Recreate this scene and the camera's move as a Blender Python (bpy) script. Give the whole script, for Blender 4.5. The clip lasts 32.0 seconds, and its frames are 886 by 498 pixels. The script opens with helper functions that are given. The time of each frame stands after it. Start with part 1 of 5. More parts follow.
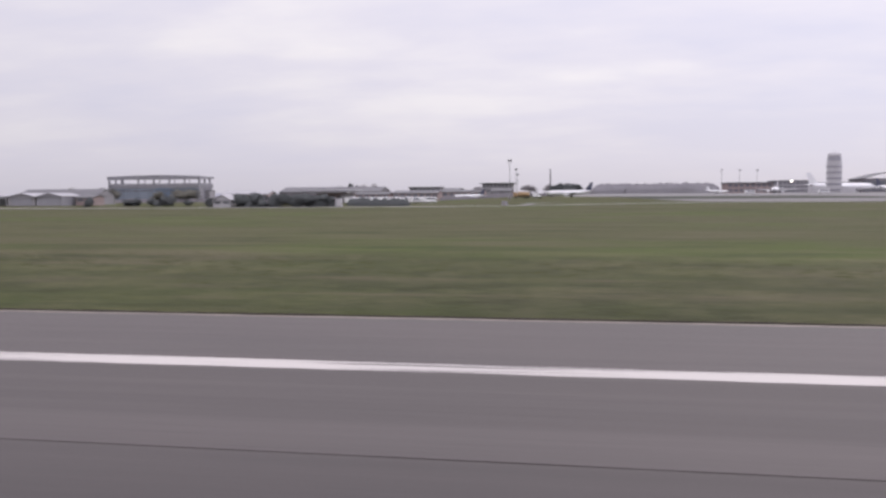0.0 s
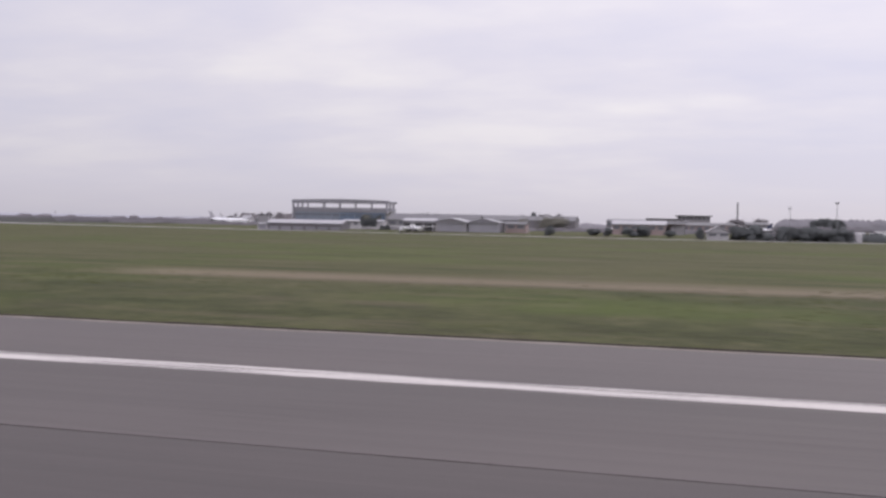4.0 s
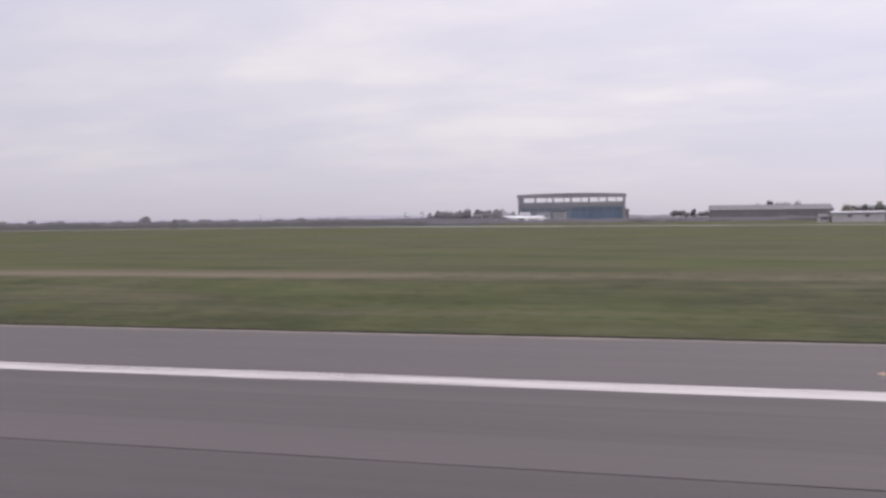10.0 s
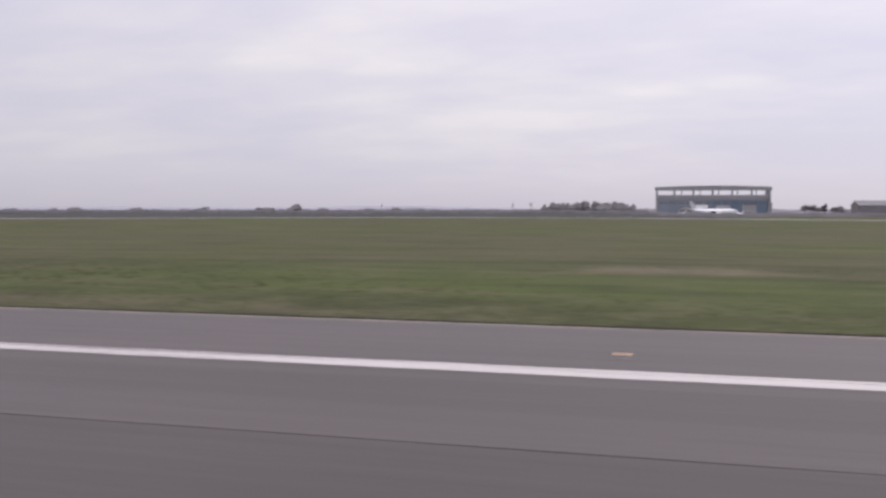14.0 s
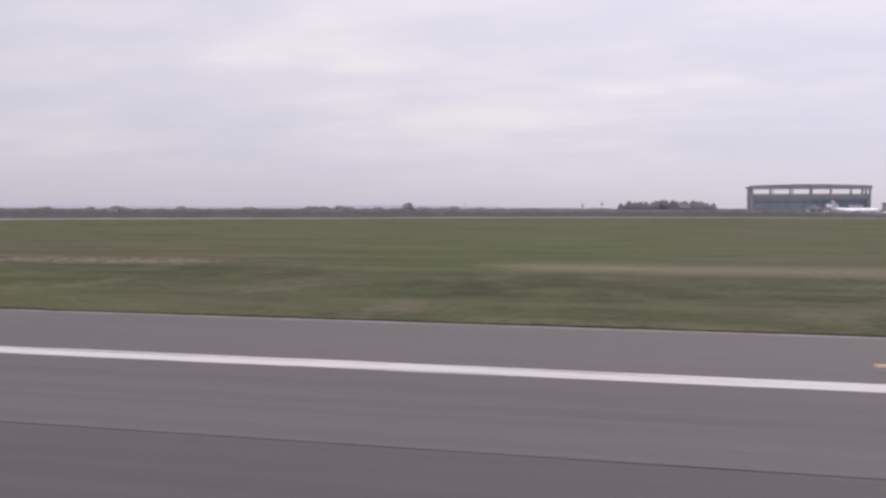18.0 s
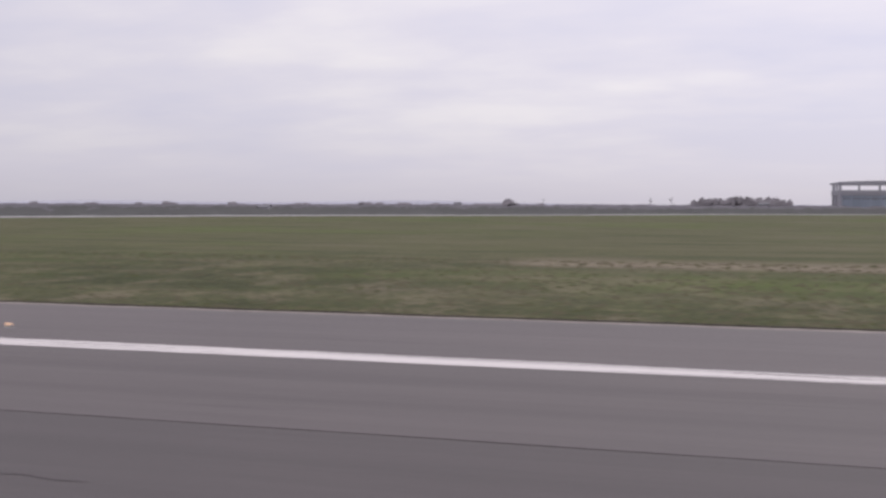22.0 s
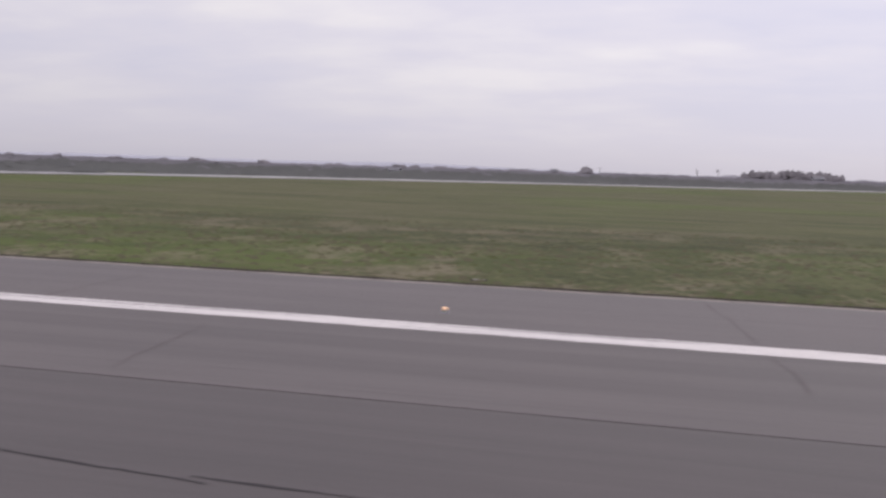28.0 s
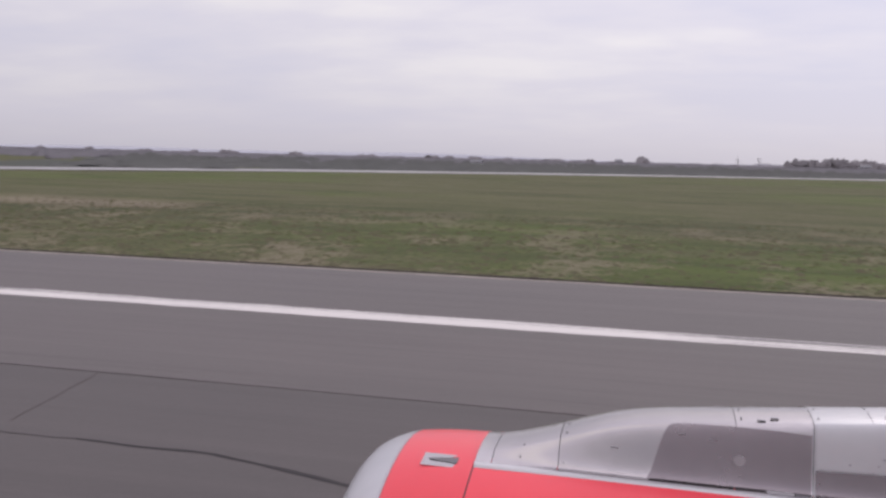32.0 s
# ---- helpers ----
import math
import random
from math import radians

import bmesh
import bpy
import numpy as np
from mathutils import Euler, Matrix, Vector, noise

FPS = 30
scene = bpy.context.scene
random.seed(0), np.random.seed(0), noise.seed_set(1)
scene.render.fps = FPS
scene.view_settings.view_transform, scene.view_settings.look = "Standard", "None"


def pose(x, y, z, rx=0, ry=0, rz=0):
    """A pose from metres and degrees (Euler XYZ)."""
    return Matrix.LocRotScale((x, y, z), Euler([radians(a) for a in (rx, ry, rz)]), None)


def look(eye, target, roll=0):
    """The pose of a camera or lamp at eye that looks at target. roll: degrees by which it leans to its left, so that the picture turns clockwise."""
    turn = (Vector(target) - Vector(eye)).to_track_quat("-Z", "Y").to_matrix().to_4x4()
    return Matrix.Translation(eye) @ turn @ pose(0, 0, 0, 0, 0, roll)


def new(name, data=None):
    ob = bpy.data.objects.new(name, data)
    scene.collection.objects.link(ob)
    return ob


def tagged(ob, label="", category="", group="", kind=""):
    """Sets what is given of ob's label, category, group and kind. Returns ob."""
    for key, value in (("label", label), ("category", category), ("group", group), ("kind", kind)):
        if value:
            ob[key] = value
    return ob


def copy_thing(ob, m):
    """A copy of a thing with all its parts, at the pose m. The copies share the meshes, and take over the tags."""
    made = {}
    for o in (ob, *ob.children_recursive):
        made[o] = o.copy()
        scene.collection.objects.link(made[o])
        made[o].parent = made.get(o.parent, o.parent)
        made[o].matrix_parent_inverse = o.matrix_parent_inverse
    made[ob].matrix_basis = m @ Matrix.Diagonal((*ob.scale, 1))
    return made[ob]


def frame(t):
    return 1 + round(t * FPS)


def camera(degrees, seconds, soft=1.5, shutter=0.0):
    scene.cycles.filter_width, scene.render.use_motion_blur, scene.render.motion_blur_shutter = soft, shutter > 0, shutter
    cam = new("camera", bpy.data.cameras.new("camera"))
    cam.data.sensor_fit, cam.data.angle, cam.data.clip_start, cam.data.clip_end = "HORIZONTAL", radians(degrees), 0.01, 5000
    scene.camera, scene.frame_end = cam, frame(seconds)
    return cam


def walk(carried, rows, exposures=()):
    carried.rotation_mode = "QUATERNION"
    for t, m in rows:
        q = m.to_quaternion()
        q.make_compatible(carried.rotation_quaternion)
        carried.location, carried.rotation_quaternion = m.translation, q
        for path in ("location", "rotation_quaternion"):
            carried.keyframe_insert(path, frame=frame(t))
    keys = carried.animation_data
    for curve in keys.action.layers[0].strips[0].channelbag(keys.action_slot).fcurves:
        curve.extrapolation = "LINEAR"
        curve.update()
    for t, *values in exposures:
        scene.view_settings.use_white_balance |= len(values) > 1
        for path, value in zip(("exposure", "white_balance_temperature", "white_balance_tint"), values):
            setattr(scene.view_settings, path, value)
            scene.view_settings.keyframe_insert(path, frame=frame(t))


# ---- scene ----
EXPO, KELVIN, TINT = 0.0, 6560, 11.5
# time, place in metres, turn in degrees: the roll-out along the runway
PATH = [
    (0.0, 353.310, 0.712, 4.232, 86.537, 0.364, 10.322),
    (0.5, 333.825, 0.490, 4.175, 87.034, 0.974, 10.496),
    (1.0, 314.380, 0.287, 4.127, 87.459, 1.796, 11.007),
    (1.5, 294.975, 0.117, 4.092, 87.670, 2.973, 11.592),
    (2.0, 275.615, -0.021, 4.070, 87.789, 0.902, 12.148),
    (2.5, 256.306, -0.130, 4.056, 87.869, -0.316, 12.743),
    (3.0, 237.054, -0.204, 4.052, 88.010, -0.774, 12.934),
    (3.5, 217.861, -0.242, 4.057, 88.242, -0.893, 13.200),
    (4.0, 198.728, -0.248, 4.068, 88.360, -1.100, 13.346),
    (4.5, 179.658, -0.231, 4.081, 88.394, -1.370, 13.411),
    (5.0, 160.653, -0.197, 4.096, 88.376, -1.682, 13.437),
    (5.5, 141.715, -0.152, 4.109, 88.337, -2.012, 13.464),
    (6.0, 122.848, -0.102, 4.118, 88.309, -2.337, 13.532),
    (6.5, 104.056, -0.047, 4.125, 88.052, -2.215, 13.859),
    (7.0, 85.344, 0.015, 4.132, 88.309, -1.686, 13.949),
    (7.5, 66.718, 0.078, 4.140, 88.375, -1.275, 14.041),
    (8.0, 48.185, 0.137, 4.146, 88.262, -0.565, 14.268),
    (8.5, 29.753, 0.185, 4.151, 88.229, 0.217, 14.434),
    (9.0, 11.431, 0.210, 4.148, 88.082, 0.513, 14.509),
    (9.5, -6.769, 0.216, 4.139, 88.058, 0.577, 14.563),
    (10.0, -24.832, 0.203, 4.127, 88.026, 0.684, 14.579),
    (10.5, -42.742, 0.173, 4.113, 88.034, 0.854, 14.682),
    (11.0, -60.475, 0.127, 4.096, 88.024, 0.937, 14.811),
    (11.5, -78.004, 0.077, 4.082, 88.127, 0.787, 14.768),
    (12.0, -95.293, 0.023, 4.070, 88.017, 0.568, 14.756),
    (12.5, -112.302, -0.035, 4.058, 88.032, 0.556, 14.610),
    (13.0, -128.982, -0.088, 4.046, 87.974, 0.427, 14.593),
    (13.5, -145.286, -0.127, 4.034, 87.726, 0.226, 14.517),
    (14.0, -161.173, -0.144, 4.026, 87.486, -0.101, 14.456),
    (14.5, -176.605, -0.143, 4.021, 87.381, 0.001, 14.369),
    (15.0, -191.550, -0.122, 4.019, 87.356, 0.126, 14.225),
    (15.5, -205.978, -0.086, 4.019, 87.376, 0.242, 14.034),
    (16.0, -219.867, -0.037, 4.021, 87.408, 0.320, 13.807),
    (16.5, -233.201, 0.020, 4.026, 87.416, 0.332, 13.554),
    (17.0, -245.968, 0.083, 4.032, 87.369, 0.248, 13.284),
    (17.5, -258.164, 0.142, 4.038, 87.479, -0.048, 13.052),
    (18.0, -269.794, 0.191, 4.040, 87.406, -0.133, 13.075),
    (18.5, -280.873, 0.221, 4.036, 87.123, -0.299, 13.039),
    (19.0, -291.414, 0.232, 4.030, 86.847, -0.428, 13.061),
    (19.5, -301.430, 0.220, 4.021, 86.774, -0.512, 13.172),
    (20.0, -310.934, 0.186, 4.013, 86.916, -0.572, 13.197),
    (20.5, -319.940, 0.132, 4.006, 87.210, -0.365, 13.317),
    (21.0, -328.459, 0.059, 4.001, 87.293, -0.365, 13.292),
    (21.5, -336.504, -0.021, 4.000, 87.261, -0.313, 13.319),
    (22.0, -344.095, -0.108, 4.003, 87.139, -0.231, 13.254),
    (22.5, -351.254, -0.190, 4.010, 87.212, -0.346, 13.152),
    (23.0, -358.012, -0.266, 4.019, 87.008, -0.334, 13.042),
    (23.5, -364.401, -0.334, 4.028, 86.562, -0.403, 13.066),
    (24.0, -370.450, -0.386, 4.039, 86.156, -0.402, 12.972),
    (24.5, -376.189, -0.420, 4.051, 85.845, -0.420, 12.953),
    (25.0, -381.649, -0.432, 4.063, 85.576, -0.626, 12.750),
    (25.5, -386.862, -0.425, 4.074, 85.363, -0.891, 12.536),
    (26.0, -391.864, -0.402, 4.084, 85.132, -1.104, 12.374),
    (26.5, -396.687, -0.368, 4.092, 84.922, -1.290, 12.272),
    (27.0, -401.358, -0.328, 4.099, 84.769, -1.471, 12.237),
    (27.5, -405.899, -0.287, 4.103, 84.710, -1.673, 12.277),
    (28.0, -410.326, -0.250, 4.105, 84.780, -1.918, 12.399),
    (28.5, -414.648, -0.214, 4.104, 84.664, -1.964, 12.460),
    (29.0, -418.868, -0.178, 4.102, 84.629, -1.892, 12.549),
    (29.5, -422.978, -0.139, 4.101, 84.694, -1.789, 12.625),
    (30.0, -426.978, -0.090, 4.102, 84.694, -1.622, 12.805),
    (30.5, -430.866, -0.031, 4.105, 84.630, -1.670, 12.901),
    (31.0, -434.640, 0.038, 4.111, 84.423, -1.673, 13.023),
    (31.5, -438.301, 0.111, 4.117, 84.134, -1.661, 13.064),
    (31.967, -441.849, 0.185, 4.122, 84.109, -1.522, 13.065),
    (32.0, -441.849, 0.185, 4.122, 84.109, -1.522, 13.065),
]
cam = camera(53.22, 32.0, soft=2.8, shutter=0.5)
walk(cam, [(t, pose(*row)) for t, *row in PATH], [(0.0, EXPO + 0.09, KELVIN, TINT), (1.5, EXPO + 0.07, KELVIN, TINT), (3.0, EXPO + 0.02, KELVIN, TINT), (6.0, EXPO, KELVIN, TINT), (32.0, EXPO, KELVIN, TINT)])

# ---- light: an even overcast, brighter towards the sun behind the cloud ----
SUN_EL, SUN_AZ = radians(42), radians(28)          # azimuth from +y towards +x
world = bpy.data.worlds.new("overcast_sky")
scene.world = world
world.use_nodes = True
wt = world.node_tree


def link(tree, a, b):
    tree.links.new(a, b)


def node(tree, kind, **inputs):
    n = tree.nodes.new(kind)
    for k, v in inputs.items():
        n.inputs[k.replace("_", " ")].default_value = v
    return n


def math_node(tree, op, a, b=None, c=None, clamp=False):
    n = tree.nodes.new("ShaderNodeMath")
    n.operation, n.use_clamp = op, clamp
    for i, v in enumerate((a, b, c)):
        if v is None:
            continue
        if isinstance(v, (int, float)):
            n.inputs[i].default_value = v
        else:
            link(tree, v, n.inputs[i])
    return n.outputs[0]


def ramp_node(tree, fac, stops):
    n = tree.nodes.new("ShaderNodeValToRGB")
    el = n.color_ramp.elements
    while len(el) < len(stops):
        el.new(0.5)
    for e, (p, c) in zip(el, stops):
        e.position = p
        e.color = (c, c, c, 1) if isinstance(c, (int, float)) else (*c, 1)
    link(tree, fac, n.inputs[0])
    return n.outputs[0]


def mix_node(tree, fac, a, b, blend="MIX"):
    n = tree.nodes.new("ShaderNodeMix")
    n.data_type, n.blend_type = "RGBA", blend
    for s, v in ((n.inputs[0], fac), (n.inputs[6], a), (n.inputs[7], b)):
        if isinstance(v, (int, float)):
            s.default_value = v
        elif isinstance(v, tuple):
            s.default_value = (*v, 1)
        else:
            link(tree, v, s)
    return n.outputs[2]


def noise_node(tree, vec, scale, detail=4.0, rough=0.55, stretch=None, offset=(0, 0, 0)):
    m = tree.nodes.new("ShaderNodeMapping")
    m.inputs["Scale"].default_value = stretch or (1, 1, 1)
    m.inputs["Location"].default_value = offset
    link(tree, vec, m.inputs[0])
    n = node(tree, "ShaderNodeTexNoise", Scale=scale, Detail=detail, Roughness=rough)
    link(tree, m.outputs[0], n.inputs["Vector"])
    return n.outputs["Fac"]


def build_sky():
    tc = wt.nodes.new("ShaderNodeTexCoord").outputs["Generated"]
    sep = wt.nodes.new("ShaderNodeSeparateXYZ")
    link(wt, tc, sep.inputs[0])
    x, y, z = sep.outputs
    zz = math_node(wt, "MAXIMUM", z, 0.0)
    # the cloud deck seen in perspective
    k = math_node(wt, "ADD", zz, 0.16)
    comb = wt.nodes.new("ShaderNodeCombineXYZ")
    link(wt, math_node(wt, "DIVIDE", x, k), comb.inputs[0])
    link(wt, math_node(wt, "DIVIDE", y, k), comb.inputs[1])
    big = noise_node(wt, comb.outputs[0], 0.62, 3, 0.45, (1, 1.2, 1), (3.1, 0.4, 0))
    small = noise_node(wt, comb.outputs[0], 2.1, 5, 0.52, (1, 1.5, 1), (0.3, 5.2, 0))
    cloud = math_node(wt, "ADD", math_node(wt, "MULTIPLY", big, 0.66), math_node(wt, "MULTIPLY", small, 0.34))
    deck = ramp_node(wt, cloud, [(0.38, SKY_DARK), (0.5, SKY_MID), (0.63, SKY_LIGHT)])
    # calmer and duller towards the horizon, about twice as bright overhead
    low = ramp_node(wt, zz, [(0.0, 0.0), (0.10, 0.7), (0.3, 1.0)])
    col = mix_node(wt, low, SKY_HORIZON, deck)
    up = ramp_node(wt, zz, [(0.0, 0.4), (0.04, 0.44), (0.25, 0.5), (0.62, 0.92), (1.0, 1.0)])
    col = mix_node(wt, 1.0, col, up, "MULTIPLY")
    side = math_node(wt, "ADD", 1.0, math_node(wt, "MULTIPLY", x, 0.15))
    sc = wt.nodes.new("ShaderNodeVectorMath")
    sc.operation = "SCALE"
    link(wt, col, sc.inputs[0])
    link(wt, math_node(wt, "MULTIPLY", side, 1.89), sc.inputs["Scale"])
    sky = wt.nodes.new("ShaderNodeTexSky")
    sky.sky_type, sky.sun_disc, sky.sun_elevation, sky.sun_rotation = "NISHITA", False, SUN_EL, SUN_AZ
    sk = wt.nodes.new("ShaderNodeVectorMath")
    sk.operation = "SCALE"
    link(wt, sky.outputs[0], sk.inputs[0])
    sk.inputs["Scale"].default_value = 0.08
    out = mix_node(wt, 0.94, sk.outputs[0], sc.outputs[0])
    link(wt, out, wt.nodes["Background"].inputs[0])
    wt.nodes["Background"].inputs[1].default_value = SKY_POWER


SKY_POWER = 1.0
SKY_LIGHT, SKY_MID, SKY_DARK, SKY_HORIZON = (1.065, 1.022, 1.05), (0.905, 0.872, 0.98), (0.80, 0.79, 0.95), (0.785, 0.758, 0.875)
build_sky()
sun = new("sun", bpy.data.lights.new("sun", "SUN"))
sun.data.energy, sun.data.angle, sun.data.color = 0.7, radians(25), (1.0, 0.96, 0.92)
sun.matrix_world = look((math.sin(SUN_AZ) * math.cos(SUN_EL) * 50, math.cos(SUN_AZ) * math.cos(SUN_EL) * 50, math.sin(SUN_EL) * 50), (0, 0, 0))

# ---- materials ----


def material(name):
    m = bpy.data.materials.new(name)
    m.use_nodes = True
    t = m.node_tree
    return m, t, t.nodes["Principled BSDF"], t.nodes.new("ShaderNodeTexCoord").outputs["Object"]


def surface(name, c1, c2, scale=1.0, rough=0.7, metal=0.0, bump=0.1, grain=12.0, stretch=None, spread=0.25, gloss_var=0.12, gloss=0.5, soft=False):
    """Two tones broken up at two scales, with a fine relief."""
    m, t, b, co = material(name)
    f1 = noise_node(t, co, scale, 5, 0.6, stretch)
    f2 = noise_node(t, co, scale * grain, 3, 0.6, stretch)
    rnd = t.nodes.new("ShaderNodeObjectInfo").outputs["Random"]
    f = math_node(t, "ADD", math_node(t, "MULTIPLY", f1, 0.75), math_node(t, "MULTIPLY", f2, 0.25))
    f = ramp_node(t, f, [(0.5 - spread, 0.0), (0.5 + spread, 1.0)])
    col = mix_node(t, f, c1, c2)
    tone = math_node(t, "ADD", 0.93, math_node(t, "MULTIPLY", rnd, 0.14))
    sc = t.nodes.new("ShaderNodeVectorMath")
    sc.operation = "SCALE"
    link(t, col, sc.inputs[0])
    link(t, tone, sc.inputs["Scale"])
    link(t, sc.outputs[0], b.inputs["Base Color"])
    link(t, math_node(t, "ADD", rough - gloss_var / 2, math_node(t, "MULTIPLY", f1, gloss_var)), b.inputs["Roughness"])
    b.inputs["Metallic"].default_value = metal
    b.inputs["Specular IOR Level"].default_value = gloss
    if soft:
        # loose growth takes the light as one soft mass
        up = t.nodes.new("ShaderNodeVectorMath")
        up.operation = "MULTIPLY_ADD"
        link(t, t.nodes.new("ShaderNodeNewGeometry").outputs["Normal"], up.inputs[0])
        up.inputs[1].default_value, up.inputs[2].default_value = (0.08, 0.08, 0.08), (0.0, -0.5, 0.8)
        link(t, up.outputs[0], b.inputs["Normal"])
    if bump:
        bn = node(t, "ShaderNodeBump", Strength=bump, Distance=0.02)
        link(t, f2, bn.inputs["Height"])
        link(t, bn.outputs[0], b.inputs["Normal"])
    return m


def asphalt(name, c1, c2, lane=None, scuffs=0.32):
    """Worn airfield asphalt: fine stones, long wheel streaks, blotches of old seal. lane: y range of a streaked old seal coat
    that lies on both sides of a renewed bay and ends at a joint."""
    m, t, b, co = material(name)
    stone = noise_node(t, co, 9.0, 4, 0.7)
    streak = noise_node(t, co, 1.0, 5, 0.6, (0.022, 1.6, 1), (4.0, 1.3, 0))
    fine = noise_node(t, co, 1.0, 4, 0.6, (0.25, 7.0, 1))
    blotch = noise_node(t, co, 0.16, 5, 0.6, (0.5, 1, 1), (11, 3, 0))
    f = math_node(t, "ADD", math_node(t, "MULTIPLY", streak, 0.3), math_node(t, "MULTIPLY", blotch, 0.42))
    f = math_node(t, "ADD", f, math_node(t, "ADD", math_node(t, "MULTIPLY", fine, 0.12), math_node(t, "MULTIPLY", stone, 0.16)))
    f = ramp_node(t, f, [(0.38, 0.0), (0.62, 1.0)])
    col = mix_node(t, f, c1, c2)
    # short dark scuffs along the rolling direction
    scuff = noise_node(t, co, 1.0, 3, 0.6, (0.18, 7.0, 1), (2.0, 9.0, 0))
    scuff = math_node(t, "ADD", math_node(t, "MULTIPLY", scuff, 0.75), math_node(t, "MULTIPLY", noise_node(t, co, 0.09, 3, 0.5, (1, 2, 1), (5, 1, 0)), 0.25))
    col = mix_node(t, ramp_node(t, scuff, [(0.56, 0.0), (0.63, scuffs)]), col, tuple(v * 0.55 for v in c1))
    if lane:
        sep = t.nodes.new("ShaderNodeSeparateXYZ")
        link(t, co, sep.inputs[0])
        x, y, z = sep.outputs
        bands = noise_node(t, co, 1.0, 3, 0.6, (0.004, 0.85, 0), (0.7, 2.2, 0))
        bands = ramp_node(t, math_node(t, "ADD", math_node(t, "MULTIPLY", bands, 0.8), math_node(t, "MULTIPLY", fine, 0.2)), [(0.44, 0.0), (0.52, 1.0)])
        wob = math_node(t, "ADD", x, math_node(t, "MULTIPLY", math_node(t, "SUBTRACT", blotch, 0.5), 0.8))
        coat = ramp_node(t, math_node(t, "DIVIDE", math_node(t, "ADD", wob, 500.0), 500.0), [(0.1280, 0.0), (0.1292, 1.0), (0.3630, 1.0), (0.3642, 0.0), (0.3792, 0.0), (0.3804, 1.0)])
        side = ramp_node(t, math_node(t, "DIVIDE", y, 50.0), [((lane[0] - 0.3) / 50, 0.0), (lane[0] / 50, 1.0), (lane[1] / 50, 1.0), ((lane[1] + 0.1) / 50, 0.0)])
        coat = math_node(t, "MULTIPLY", math_node(t, "MULTIPLY", coat, side), math_node(t, "ADD", 0.25, math_node(t, "MULTIPLY", bands, 0.75)))
        col = mix_node(t, math_node(t, "MULTIPLY", coat, 0.42), col, tuple(v * 0.72 for v in c1))
    link(t, col, b.inputs["Base Color"])
    link(t, math_node(t, "ADD", 0.72, math_node(t, "MULTIPLY", blotch, 0.2)), b.inputs["Roughness"])
    bn = node(t, "ShaderNodeBump", Strength=0.4, Distance=0.012)
    link(t, noise_node(t, co, 22.0, 3, 0.7), bn.inputs["Height"])
    link(t, bn.outputs[0], b.inputs["Normal"])
    return m


def worn_paint():
    """White marking paint, scuffed along the rolling direction so that the asphalt shows through."""
    m, t, b, co = material("worn_white_paint")
    s1 = noise_node(t, co, 1.0, 4, 0.6, (0.11, 9.0, 1))
    s2 = noise_node(t, co, 3.0, 4, 0.7, (0.8, 2.5, 1))
    long = noise_node(t, co, 0.05, 3, 0.5, (1, 0.2, 1))
    f = math_node(t, "ADD", math_node(t, "MULTIPLY", s1, 0.7), math_node(t, "MULTIPLY", s2, 0.15))
    f = math_node(t, "ADD", f, math_node(t, "MULTIPLY", long, 0.3))
    # the paint has gone first along its far side
    sep = t.nodes.new("ShaderNodeSeparateXYZ")
    link(t, co, sep.inputs[0])
    out = math_node(t, "SUBTRACT", math_node(t, "ABSOLUTE", math_node(t, "SUBTRACT", sep.outputs[1], -1.59)), 22.87)
    f = math_node(t, "SUBTRACT", f, ramp_node(t, out, [(0.0, 0.07), (0.10, 0.0), (0.60, 0.0), (0.80, 0.07), (0.92, 0.03), (1.07, 0.07)]))
    f = ramp_node(t, f, [(0.475, 0.0), (0.535, 1.0)])
    link(t, mix_node(t, f, (0.085, 0.077, 0.079), (0.44, 0.41, 0.395)), b.inputs["Base Color"])
    b.inputs["Roughness"].default_value = 0.75
    return m


